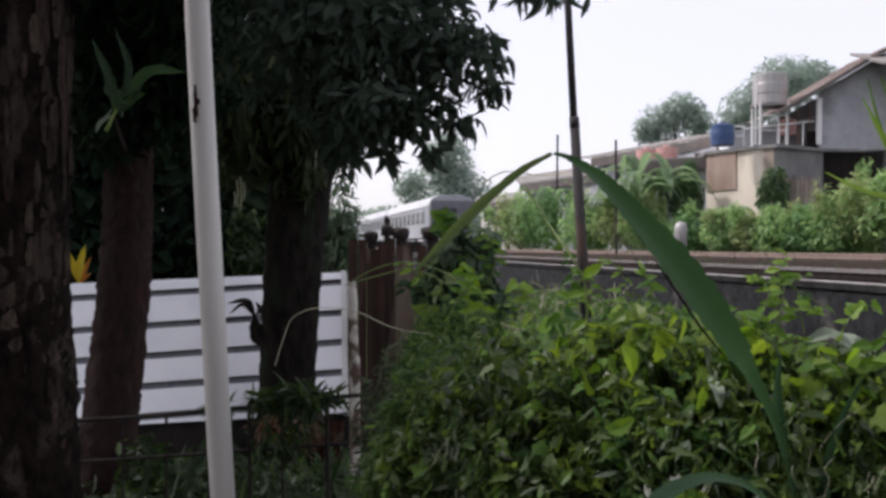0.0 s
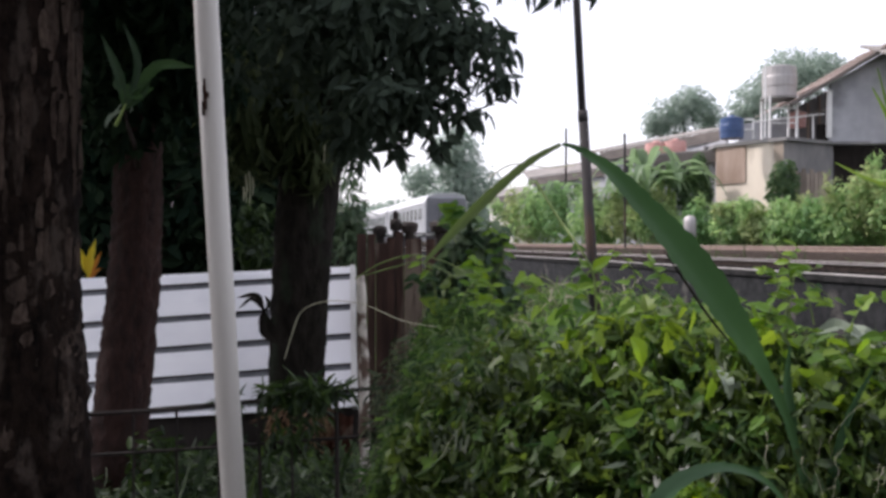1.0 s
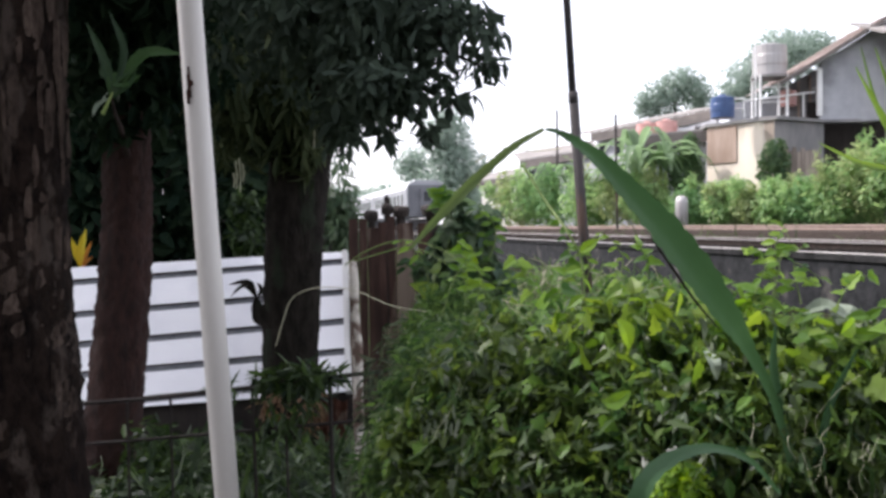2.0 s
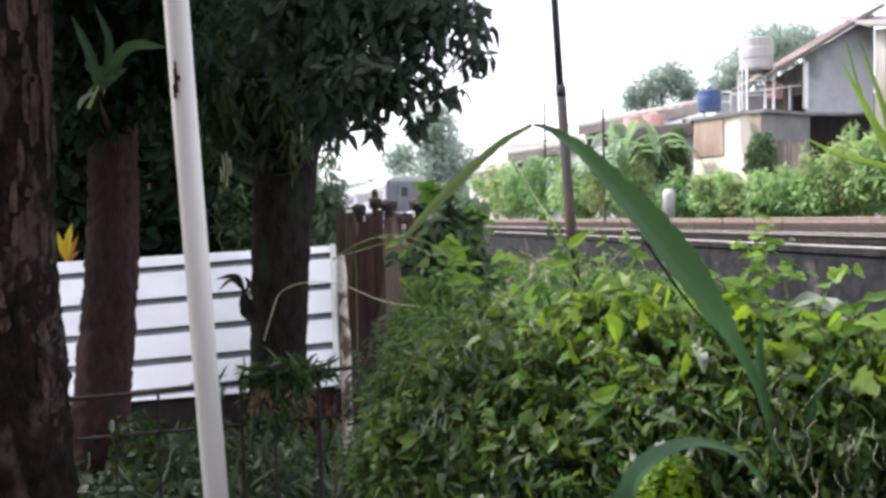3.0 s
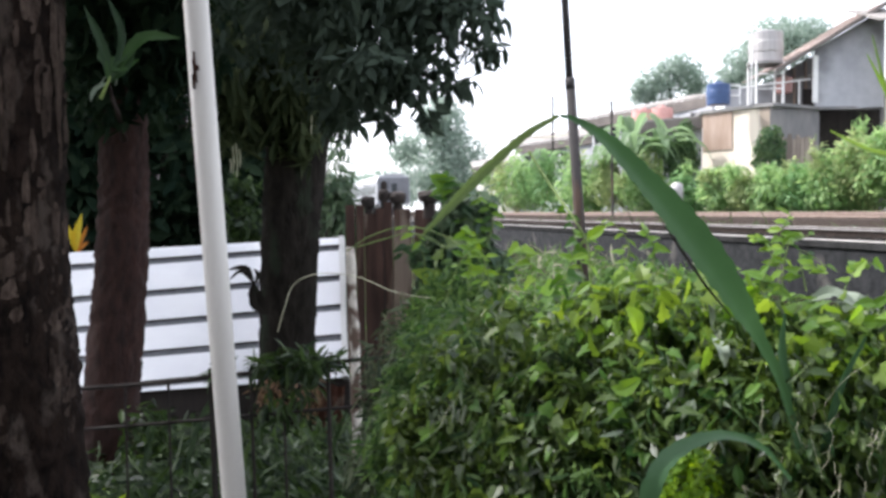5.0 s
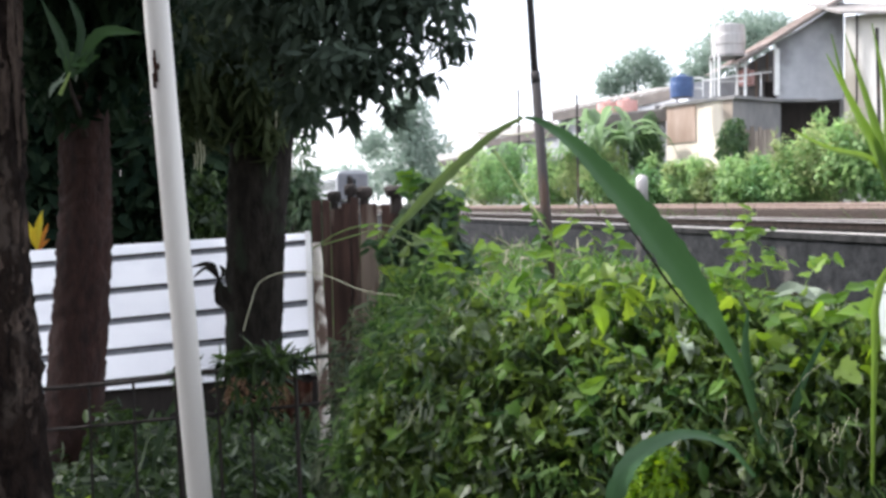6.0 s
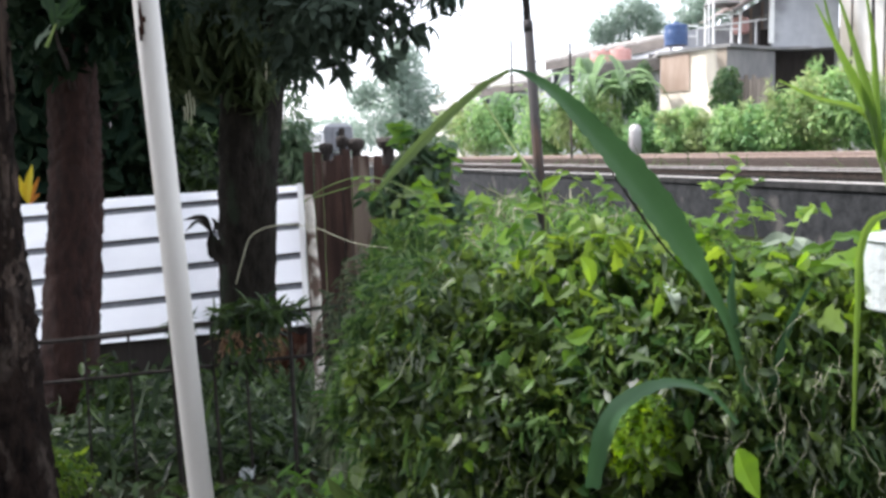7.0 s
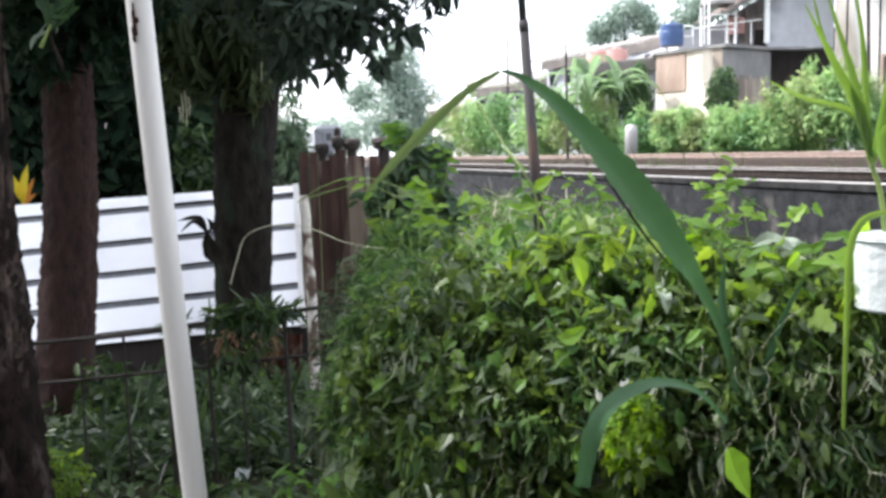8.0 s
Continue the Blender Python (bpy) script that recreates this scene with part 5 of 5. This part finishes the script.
foliage("leaves", 102, clumps(6, RIGHT, 260, 0.045, 30), "lance", 0.036, L_FINE, bush, label="narrow pale green leaves", depth=1.0, jitter=1.0, lift=0.2, hang=1.6)
foliage("leaves", 99, clumps(2, RIGHT, 130, 0.05, 22, -0.2), "ivy", 0.029, L_BUSH, bush, label="lobed green vine leaves", depth=1.0, jitter=0.8, hang=1.0)
foliage("leaves", 100, clumps(3, LEFT, 330, 0.055, 62), "lance", 0.034, L_FINE, bush, label="fine narrow weed leaves", depth=1.0, jitter=0.9, hang=0.5)
foliage("leaves", 101, clumps(4, LEFT, 150, 0.06, 34), "ovate", 0.03, L_FINE, bush, label="small soft leaves", depth=1.0, jitter=0.9, hang=0.9)
foliage("leaves", 95, clumps(5, RIGHT + RIGHT + LEFT, 440, 0.05, 5), "droop", 0.034, L_GREY, bush, label="grey-green curled leaf undersides", depth=1.0, jitter=1.1, hang=1.9)
foliage("leaves", 96, [((0.413, 1.720, 1.400), (0.2, 0.13, 0.1), 150), ((0.390, 1.600, 1.300), (0.14, 0.08, 0.1), 60), ((0.584, 1.600, 1.380), (0.2, 0.15, 0.07), 110), ((0.670, 1.500, 1.333), (0.12, 0.1, 0.08), 50)],
        "ivy", 0.035, L_FRESH, bush, label="fresh yellow-green leaves", depth=0.9, jitter=1.1)
foliage("leaves", 98, [((0.386, 1.420, 1.149), (0.05, 0.03, 0.07), 800)], "ivy", 0.015, L_LIT, bush, label="small yellow-green leaves with sunlight in their colour", depth=0.6, jitter=0.8)
LOWER = [((0.55, 1.75, 0.55), (0.52, 0.38, 0.62), 900), ((0.25, 2.0, 0.5), (0.45, 0.42, 0.6), 900), ((0.1, 2.5, 0.4), (0.35, 0.45, 0.65), 700), ((0.85, 1.75, 0.45), (0.35, 0.35, 0.55), 600), ((0.05, 2.9, 0.7), (0.2, 0.25, 0.8), 600)]
foliage("leaves", 94, LOWER, "heart", 0.06, L_BUSH, bush, label="shaded lower leaves", depth=0.7, jitter=0.9)
for i in range(14):
    c, rr, n = LOWER[i % 5]
    q = Vector((c[0] + 0.12 * math.sin(i * 2.3), c[1] + 0.12 * math.cos(i * 1.7), 0))
    bm = bmesh.new()
    tube(bm, smooth_line([(q.x, q.y, ground_z(q.x, q.y) - 0.05), (q.x + 0.05, q.y, 0.3), (q.x - 0.03, q.y + 0.03, 0.7), (q.x + 0.02, q.y, 1.05)], 4), [0.008, 0.004], 6)
    part("vine_stem", bm, M_STEM, bush)


def leafy_shoot(seed, pts, n, size, material, shape="ovate"):
    """A stem with leaves set alternately along it."""
    rng = random.Random(seed)
    line = smooth_line(pts, 8)
    bm = bmesh.new()
    tube(bm, line, [0.0018, 0.0008], 5)
    stem = part("shoot", bm, M_STEM, bush)
    me = single_leaf(shape, "leaf", size, material)
    for i in range(n):
        q = line[min(len(line) - 1, int((0.25 + 0.75 * i / max(1, n - 1)) * (len(line) - 1)))]
        ob = new("leaf", me)
        side = 1 if i % 2 else -1
        ob.matrix_world = Matrix.Translation(q) @ turn_to((rng.gauss(0, 0.5), -0.7, 0.7 + rng.gauss(0, 0.3)), (side, rng.gauss(0, 0.4), rng.gauss(0.1, 0.5))).to_4x4()
        k = rng.uniform(0.6, 1.15)
        ob.scale = (k, k, k)
        ob.parent = stem


def shoots(seed, items):
    for i, (pts, n, size, material) in enumerate(items):
        leafy_shoot(seed + i, pts, n, size, material, "heart" if i % 2 else "ovate")


shoots(200, (([(0.308, 1.950, 1.425), (0.302, 1.950, 1.522), (0.345, 1.950, 1.570)], 6, 0.026, L_YOUNG_SUNLIT),
             ([(0.265, 1.950, 1.450), (0.290, 1.950, 1.534), (0.266, 1.950, 1.601)], 7, 0.032, L_BUSH1),
             ([(0.727, 1.950, 1.432), (0.739, 1.950, 1.517), (0.793, 1.950, 1.541)], 8, 0.038, L_YOUNG_SUNLIT),
             ([(0.739, 1.950, 1.432), (0.702, 1.950, 1.518), (0.672, 1.950, 1.536)], 9, 0.026, L_YOUNG_SUNLIT),
             ([(0.788, 1.950, 1.419), (0.775, 1.950, 1.505), (0.830, 1.950, 1.474)], 6, 0.032, L_BUSH1),
             ([(0.248, 2.350, 1.376), (0.234, 2.350, 1.464), (0.205, 2.350, 1.508)], 7, 0.038, L_YOUNG_SUNLIT),
             ([(0.131, 2.350, 1.362), (0.117, 2.350, 1.465), (0.066, 2.350, 1.524)], 8, 0.026, L_YOUNG_SUNLIT)))
shoots(207, (([(0.014, 2.350, 1.364), (0.051, 2.350, 1.466), (0.095, 2.350, 1.509)], 9, 0.032, L_BUSH1),
             ([(0.861, 1.950, 1.406), (0.897, 1.950, 1.467), (0.933, 1.950, 1.479)], 6, 0.038, L_YOUNG_SUNLIT),
             ([(0.387, 1.950, 1.448), (0.405, 1.950, 1.521), (0.375, 1.950, 1.570)], 7, 0.026, L_YOUNG_SUNLIT),
             ([(0.448, 1.950, 1.448), (0.460, 1.950, 1.508), (0.436, 1.950, 1.557)], 8, 0.032, L_BUSH1),
             ([(0.745, 1.950, 1.481), (0.733, 1.950, 1.542), (0.753, 1.950, 1.584)], 9, 0.038, L_YOUNG_SUNLIT),
             ([(0.167, 2.350, 1.332), (0.197, 2.350, 1.420), (0.183, 2.350, 1.464)], 6, 0.026, L_YOUNG_SUNLIT),
             ([(0.320, 1.950, 1.449), (0.332, 1.950, 1.510), (0.314, 1.950, 1.546)], 7, 0.032, L_BUSH1)))
shoots(214, (([(0.308, 1.800, 1.366), (0.298, 1.800, 1.457), (0.289, 1.800, 1.541)], 6, 0.042, L_YOUNG_SUNLIT),
             ([(0.387, 1.800, 1.365), (0.371, 1.800, 1.444), (0.364, 1.820, 1.511)], 7, 0.042, L_YOUNG_SUNLIT),
             ([(0.636, 1.700, 1.417), (0.642, 1.700, 1.481), (0.652, 1.700, 1.539)], 6, 0.035, L_YOUNG_SUNLIT),
             ([(0.652, 1.700, 1.460), (0.684, 1.700, 1.491), (0.721, 1.700, 1.480)], 5, 0.035, L_YOUNG_SUNLIT),
             ([(0.594, 1.700, 1.439), (0.626, 1.700, 1.524)], 5, 0.03, L_YOUNG_SUNLIT),
             ([(0.466, 1.800, 1.376), (0.500, 1.800, 1.431), (0.545, 1.800, 1.476)], 6, 0.05, L_BUSH1),
             ([(0.557, 1.700, 1.376), (0.578, 1.700, 1.439), (0.620, 1.700, 1.460)], 7, 0.06, L_BUSH1)))
shoots(221, (([(0.674, 1.500, 1.305), (0.669, 1.500, 1.362), (0.674, 1.500, 1.409)], 4, 0.06, L_YOUNG_SUNLIT),
             ([(0.078, 2.500, 1.374), (0.087, 2.500, 1.468), (0.065, 2.500, 1.554)], 8, 0.042, L_YOUNG_SUNLIT),
             ([(0.101, 2.500, 1.359), (0.126, 2.500, 1.452), (0.103, 2.500, 1.530)], 7, 0.042, L_YOUNG_SUNLIT),
             ([(0.030, 2.900, 1.592), (0.013, 2.900, 1.665), (0.032, 2.900, 1.709)], 7, 0.06, L_BUSH1),
             ([(-0.042, 2.800, 1.489), (-0.067, 2.800, 1.524), (-0.111, 2.800, 1.551)], 5, 0.042, L_YOUNG_SUNLIT),
             ([(0.344, 1.400, 1.169), (0.361, 1.400, 1.204), (0.388, 1.400, 1.222)], 12, 0.02, L_YOUNG_SUNLIT),
             ([(0.361, 1.400, 1.160), (0.397, 1.400, 1.186), (0.406, 1.400, 1.217)], 12, 0.02, L_YOUNG_SUNLIT)))
shoots(228, (([(0.326, 1.400, 1.134), (0.344, 1.400, 1.178), (0.375, 1.400, 1.182)], 12, 0.02, L_YOUNG_SUNLIT),
             ([(0.229, 2.100, 1.356), (0.262, 2.100, 1.421), (0.295, 2.100, 1.447)], 6, 0.05, L_BUSH1),
             ([(0.694, 1.600, 1.366), (0.744, 1.600, 1.406), (0.784, 1.600, 1.445)], 6, 0.05, L_BUSH1),
             ([(0.782, 1.500, 1.341), (0.786, 1.500, 1.417), (0.800, 1.500, 1.473)], 6, 0.06, L_YOUNG_SUNLIT)))


def vine_stems():
    """Thin pale stems that wind through the leaves."""
    rng = random.Random(92)
    for i in range(110):
        c, r, n = MOUNDS[rng.choice((0, 0, 0, 1, 1, 2, 3, 3, 4))]
        a = rng.uniform(-2.6, -0.5)
        o = Vector((math.cos(a) * r[0], math.sin(a) * r[1], 0))
        p = Vector(c) + o * 1.0 + Vector((0, 0, rng.uniform(-0.32, 0.12)))
        pts, d = [p], Vector((rng.gauss(0, 0.5), 0, 1)).normalized()
        for k in range(rng.randint(3, 6)):
            d = (d + Vector((rng.gauss(0, 0.55), rng.gauss(0, 0.25), rng.gauss(0, 0.4)))).normalized()
            pts.append(pts[-1] + d * rng.uniform(0.02, 0.045))
        bm = bmesh.new()
        tube(bm, smooth_line(pts, 4), [rng.uniform(0.0004, 0.0008), 0.0003], 5)
        part("vine_stem", bm, M_DRYSTEM if rng.random() < 0.7 else M_STEM, bush)


vine_stems()


def hanging_stems():
    """Pale dead stems hanging wavily over the front of the thicket."""
    rng = random.Random(97)
    lo, hi = Vector((0.447, 1.420, 1.046)), Vector((0.812, 1.420, 1.307))
    for i in range(64):
        p = Vector((rng.uniform(lo.x, hi.x), rng.uniform(1.32, 1.42), rng.uniform(lo.z, hi.z)))
        pts, way = [p], rng.gauss(0, 0.004)
        for k in range(rng.randint(2, 6)):
            p = p + Vector((way + rng.gauss(0, 0.004), rng.gauss(0, 0.004), -rng.uniform(0.008, 0.02)))
            pts.append(p)
        bm = bmesh.new()
        thick = rng.uniform(0.0003, 0.0006)
        tube(bm, smooth_line(pts, 4), [thick, thick * 0.6], 5)
        part("vine_stem", bm, M_DRYSTEM, bush)


hanging_stems()


def front_leaves():
    """The leaves nearest to the camera, one by one."""
    rng = random.Random(93)
    shapes = [single_leaf(k, "leaf", s, L_BUSH1) for k, s in (("heart", 0.024), ("ivy", 0.034), ("ivy", 0.028), ("ovate", 0.038))]
    k = 0
    while k < 240:
        c, r, n = MOUNDS[rng.choice((0, 0, 0, 1, 1, 1, 2, 3))]
        d = Vector((rng.gauss(0, 1), rng.gauss(-0.6, 1), rng.gauss(0.5, 1))).normalized()
        p = Vector(c) + Vector((d.x * r[0], d.y * r[1], d.z * r[2])) * rng.uniform(1.0, 1.1)
        if d.y > 0.2:
            continue
        ob = new("leaf", shapes[k % 4])
        nor = d + Vector((0, -0.3, 0.7)) + Vector((rng.gauss(0, 0.4), rng.gauss(0, 0.4), rng.gauss(0, 0.4)))
        al = Vector((rng.gauss(0, 1), rng.gauss(-0.3, 0.5), rng.gauss(-0.7, 0.5)))
        ob.matrix_world = Matrix.Translation(p) @ turn_to(nor, al).to_4x4()
        ob.parent = bush
        k += 1


front_leaves()


def tendril(pts, r, material, label=""):
    bm = bmesh.new()
    tube(bm, smooth_line(pts, 8), [r, r * 0.6], 6)
    part("tendril", bm, material, bush, label)


tendril([(-0.303, 3.000, 1.472), (-0.214, 2.900, 1.524), (-0.102, 2.800, 1.554), (0.011, 2.700, 1.529), (0.074, 2.600, 1.479), (0.081, 2.600, 1.365)], 0.0022, M_STEM)
tendril([(-0.536, 3.000, 1.207), (-0.510, 3.000, 1.291), (-0.477, 3.000, 1.366), (-0.379, 2.900, 1.405), (-0.253, 2.800, 1.401), (-0.126, 2.700, 1.359), (0.024, 2.600, 1.345)], 0.0018, M_DRYSTEM)
tendril([(-0.193, 2.500, 1.029), (-0.123, 2.500, 1.008), (-0.027, 2.400, 1.045), (0.061, 2.300, 1.125)], 0.002, M_DRYSTEM)
tendril([(-0.269, 3.000, 1.484), (-0.169, 2.900, 1.514), (-0.076, 2.800, 1.533), (0.026, 2.600, 1.496)], 0.0022, M_STEM)
tendril([(0.196, 2.000, 1.729), (0.245, 1.950, 1.640), (0.280, 1.900, 1.580), (0.309, 1.900, 1.520), (0.314, 1.900, 1.425)], 0.0032, M_STEM)
tendril([(0.100, 2.200, 1.750), (0.162, 2.200, 1.783), (0.244, 2.200, 1.775), (0.298, 2.100, 1.773)], 0.0018, M_DRYSTEM)

for pts, w in (([(0.695, 1.700, 1.427), (0.737, 1.700, 1.437), (0.767, 1.650, 1.410)], 0.03), ([(0.759, 1.750, 1.438), (0.780, 1.700, 1.426), (0.827, 1.700, 1.406)], 0.028), ([(0.464, 1.550, 1.377), (0.463, 1.500, 1.365), (0.468, 1.500, 1.336)], 0.024)):
    bm = bmesh.new()
    ribbon(bm, pts, [w * 0.3, w, w * 0.9, 0.003], (0.1, -0.7, 0.7), 0.2, 5)
    part("pale_leaf", bm, L_PALE, bush, "pale shiny dry leaf")
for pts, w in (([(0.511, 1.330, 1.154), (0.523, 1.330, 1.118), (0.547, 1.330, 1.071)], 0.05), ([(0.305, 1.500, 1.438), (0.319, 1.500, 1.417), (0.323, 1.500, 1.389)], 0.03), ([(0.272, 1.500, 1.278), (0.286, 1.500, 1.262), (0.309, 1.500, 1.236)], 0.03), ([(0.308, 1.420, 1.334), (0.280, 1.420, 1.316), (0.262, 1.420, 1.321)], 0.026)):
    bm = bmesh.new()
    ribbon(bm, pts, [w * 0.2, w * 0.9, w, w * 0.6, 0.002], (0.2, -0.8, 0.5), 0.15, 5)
    part("broad_leaf", bm, L_YOUNG_SUNLIT, bush, "broad yellow-green leaf with sunlight in its colour")

# ---- creeping vine on the rusty fence ----
fence_vine = thing("climbing_vine", "dull dark green creeper climbing over the rusty fence", "creeper")
foliage("leaves", 110, [((0.273, 9.400, 1.359), (0.3, 0.25, 0.36), 560), ((-0.006, 9.500, 1.004), (0.26, 0.2, 0.4), 420), ((0.439, 9.400, 1.620), (0.24, 0.2, 0.2), 130), ((0.161, 9.400, 1.839), (0.13, 0.12, 0.07), 40), ((0.610, 9.400, 1.062), (0.16, 0.15, 0.22), 110), ((0.315, 9.400, 0.831), (0.3, 0.2, 0.16), 160)], "heart", 0.125, L_WALLVINE, fence_vine, label="broad dull leaves", depth=0.9, jitter=0.8, hang=1.4)
for pts in ([(0.304, 9.500, -0.671), (0.286, 9.500, 0.525), (0.204, 9.500, 1.298), (0.163, 9.500, 1.859)], [(0.066, 9.450, -0.537), (0.019, 9.450, 0.534), (0.379, 9.450, 1.238), (0.587, 9.450, 1.471)], [(-0.052, 9.500, -0.547), (-0.070, 9.500, 0.529), (-0.123, 9.500, 1.064), (0.030, 9.500, 1.595)]):
    bm = bmesh.new()
    tube(bm, smooth_line(pts, 6), [0.014, 0.006], 6)
    part("stem", bm, M_STEM, fence_vine)

for k, pts in enumerate(([(0.336, 9.200, 0.789), (0.437, 9.200, 1.190), (0.417, 9.200, 1.477), (0.257, 9.200, 1.507)], [(0.077, 9.200, 0.734), (0.253, 9.200, 1.077), (0.341, 9.200, 1.306), (0.371, 9.200, 1.420)], [(0.425, 9.200, 1.075), (0.571, 9.200, 1.418), (0.544, 9.200, 1.618), (0.374, 9.200, 1.763)], [(-0.093, 9.200, 0.909), (-0.147, 9.200, 1.196), (-0.290, 9.200, 1.255), (-0.331, 9.200, 1.170)])):
    bm = bmesh.new()
    tube(bm, smooth_line(pts, 6), [0.009, 0.004], 5)
    sprig = part("stem", bm, M_STEM, fence_vine)
    me = single_leaf("ovate", "leaf", 0.13, L_WEED1 if k % 2 else L_BUSH1)
    for q, p in enumerate(smooth_line(pts, 4)[2:]):
        ob = new("leaf", me)
        ob.matrix_world = Matrix.Translation(p) @ turn_to((0.3 * math.sin(q * 2.3), -0.8, 0.6), (1 if q % 2 else -1, 0.3 * math.sin(q), -0.4)).to_4x4()
        ob.parent = sprig

# ---- broad grass blades and reed ----
grass = thing("giant_grass", "tall grass with broad bent green blades", "grass")
bm = bmesh.new()
ribbon(bm, [(0.584, 1.420, 1.128), (0.529, 1.400, 1.312), (0.476, 1.360, 1.402), (0.427, 1.300, 1.458), (0.371, 1.250, 1.524), (0.316, 1.220, 1.586), (0.263, 1.190, 1.638), (0.220, 1.170, 1.679), (0.184, 1.150, 1.703), (0.163, 1.150, 1.715), (0.147, 1.150, 1.719)], [0.011, 0.013, 0.02, 0.035, 0.046, 0.044, 0.031, 0.022, 0.013, 0.007, 0.004], (-0.15, -1, 0.25), 0.16)
part("blade", bm, L_BLADE, grass, smooth=True)
bm = bmesh.new()
ribbon(bm, [(0.145, 1.150, 1.719), (0.106, 1.150, 1.697), (0.063, 1.160, 1.661), (0.020, 1.180, 1.619), (-0.029, 1.200, 1.568)], [0.005, 0.009, 0.012, 0.015, 0.012, 0.003], (0, -1, 0.3), 0.12)
part("blade", bm, L_BACKLIT_BLADE, grass, "bent yellow-green blade with backlight in its colour", smooth=True)
for pts, w in (([(0.599, 1.440, 1.121), (0.562, 1.440, 1.250), (0.540, 1.440, 1.359), (0.544, 1.440, 1.431)], 0.02), ([(0.586, 1.420, 1.128), (0.599, 1.420, 1.218), (0.625, 1.420, 1.316), (0.665, 1.420, 1.396)], 0.016), ([(0.584, 1.430, 1.125), (0.541, 1.430, 1.198), (0.496, 1.430, 1.235), (0.460, 1.430, 1.239)], 0.014)):
    bm = bmesh.new()
    ribbon(bm, pts, [w * 0.5, w, w * 0.8, 0.004], (0.1, -1, 0.3), 0.2)
    part("blade", bm, L_BLADE, grass, smooth=True)
bm = bmesh.new()
ribbon(bm, [(0.224, 1.050, 1.210), (0.238, 1.050, 1.277), (0.270, 1.070, 1.311), (0.332, 1.100, 1.323), (0.398, 1.140, 1.298), (0.453, 1.180, 1.242)], [0.018, 0.024, 0.02, 0.012, 0.008, 0.005], (0, -1, 0.4), 0.1)
part("blade", bm, L_BLADE, grass, smooth=True)
bm = bmesh.new()
tube(bm, smooth_line([(0.75, 1.42, ground_z(0.75, 1.42) - 0.05), (0.601, 1.340, 0.717), (0.631, 1.500, 1.000), (0.592, 1.480, 1.141)], 6), [0.009, 0.005, 0.003], 8)
part("stem", bm, M_STEM, grass)

bm = bmesh.new()
tube(bm, smooth_line([(0.292, 1.220, 1.584), (0.321, 1.220, 1.542), (0.354, 1.220, 1.494), (0.387, 1.220, 1.454)], 6), [0.0008, 0.0018, 0.0018, 0.001], 6)
part("blade_edge", bm, M_BARK_DARK, grass, "dark curled blade edge")

reed = thing("reed", "yellow-green reed with narrow upright leaves", "reed")
bm = bmesh.new()
tube(bm, smooth_line([(0.860, 1.500, 1.093), (0.847, 1.500, 1.472), (0.818, 1.500, 1.594)], 6), [0.006, 0.004], 7)
part("stem", bm, M_STEM, reed)
for pts, w in (([(0.820, 1.500, 1.585), (0.799, 1.500, 1.660), (0.741, 1.480, 1.751), (0.677, 1.450, 1.842)], 0.02), ([(0.818, 1.500, 1.594), (0.798, 1.500, 1.678), (0.770, 1.500, 1.771), (0.732, 1.500, 1.882)], 0.016), ([(0.813, 1.500, 1.613), (0.785, 1.500, 1.669), (0.696, 1.480, 1.692), (0.619, 1.450, 1.722)], 0.012),
               ([(0.822, 1.500, 1.585), (0.845, 1.500, 1.705), (0.853, 1.500, 1.844)], 0.018), ([(0.816, 1.500, 1.599), (0.784, 1.500, 1.688), (0.737, 1.500, 1.781), (0.709, 1.500, 1.882)], 0.01), ([(0.818, 1.500, 1.592), (0.808, 1.500, 1.687), (0.798, 1.500, 1.798), (0.778, 1.500, 1.900)], 0.012)):
    bm = bmesh.new()
    ribbon(bm, pts, [w * 0.6, w, w, w * 0.6, 0.002], (0, -1, 0.2), 0.2)
    part("leaf", bm, L_REED, reed, smooth=True)

bm = bmesh.new()
ribbon(bm, [(0.709, 1.360, 1.166), (0.710, 1.360, 1.348), (0.712, 1.360, 1.447), (0.732, 1.360, 1.497), (0.781, 1.360, 1.513)], [0.006, 0.01, 0.013, 0.012, 0.006], (0, -1, 0.3), 0.2)
part("leaf", bm, L_REED, reed, smooth=True)
bm = bmesh.new()
ribbon(bm, [(0.838, 1.450, 1.652), (0.810, 1.450, 1.621), (0.816, 1.450, 1.574)], [0.008, 0.03, 0.03, 0.004], (0.2, -1, 0.3), 0.2)
part("leaf", bm, L_REED, reed, smooth=True)

# ---- white bucket ----
bucket = thing("bucket", "white plastic bucket upturned on a stake", "bucket")
bx, by, bz = (0.849, 1.450, 1.344)
bm = bmesh.new()
tube(bm, [(bx, by, bz - 0.004), (bx, by, bz), (bx, by, bz + 0.11), (bx, by, bz + 0.114), (bx, by, bz + 0.122)], [0.066, 0.07, 0.074, 0.079, 0.078], 28)
part("bucket_body", bm, M_BUCKET, bucket)
bm = bmesh.new()
tube(bm, [(bx, by, ground_z(bx, by) - 0.1), (bx, by, bz)], [0.012], 7)
part("stake", bm, M_DARKWOOD_SHADE, bucket, "dark stake")


# ---- movement ----
def motions():
    rows = []
    for t in (0, 2, 4, 6, 8):
        s = 56.5 + 4.6 * t
        p = on_track(11.95, s, 1.19)
        rows.append((t, Matrix.Translation(p) @ Matrix.Rotation(TRACK_TURN, 4, "Z")))
    walk(train, rows)


motions()
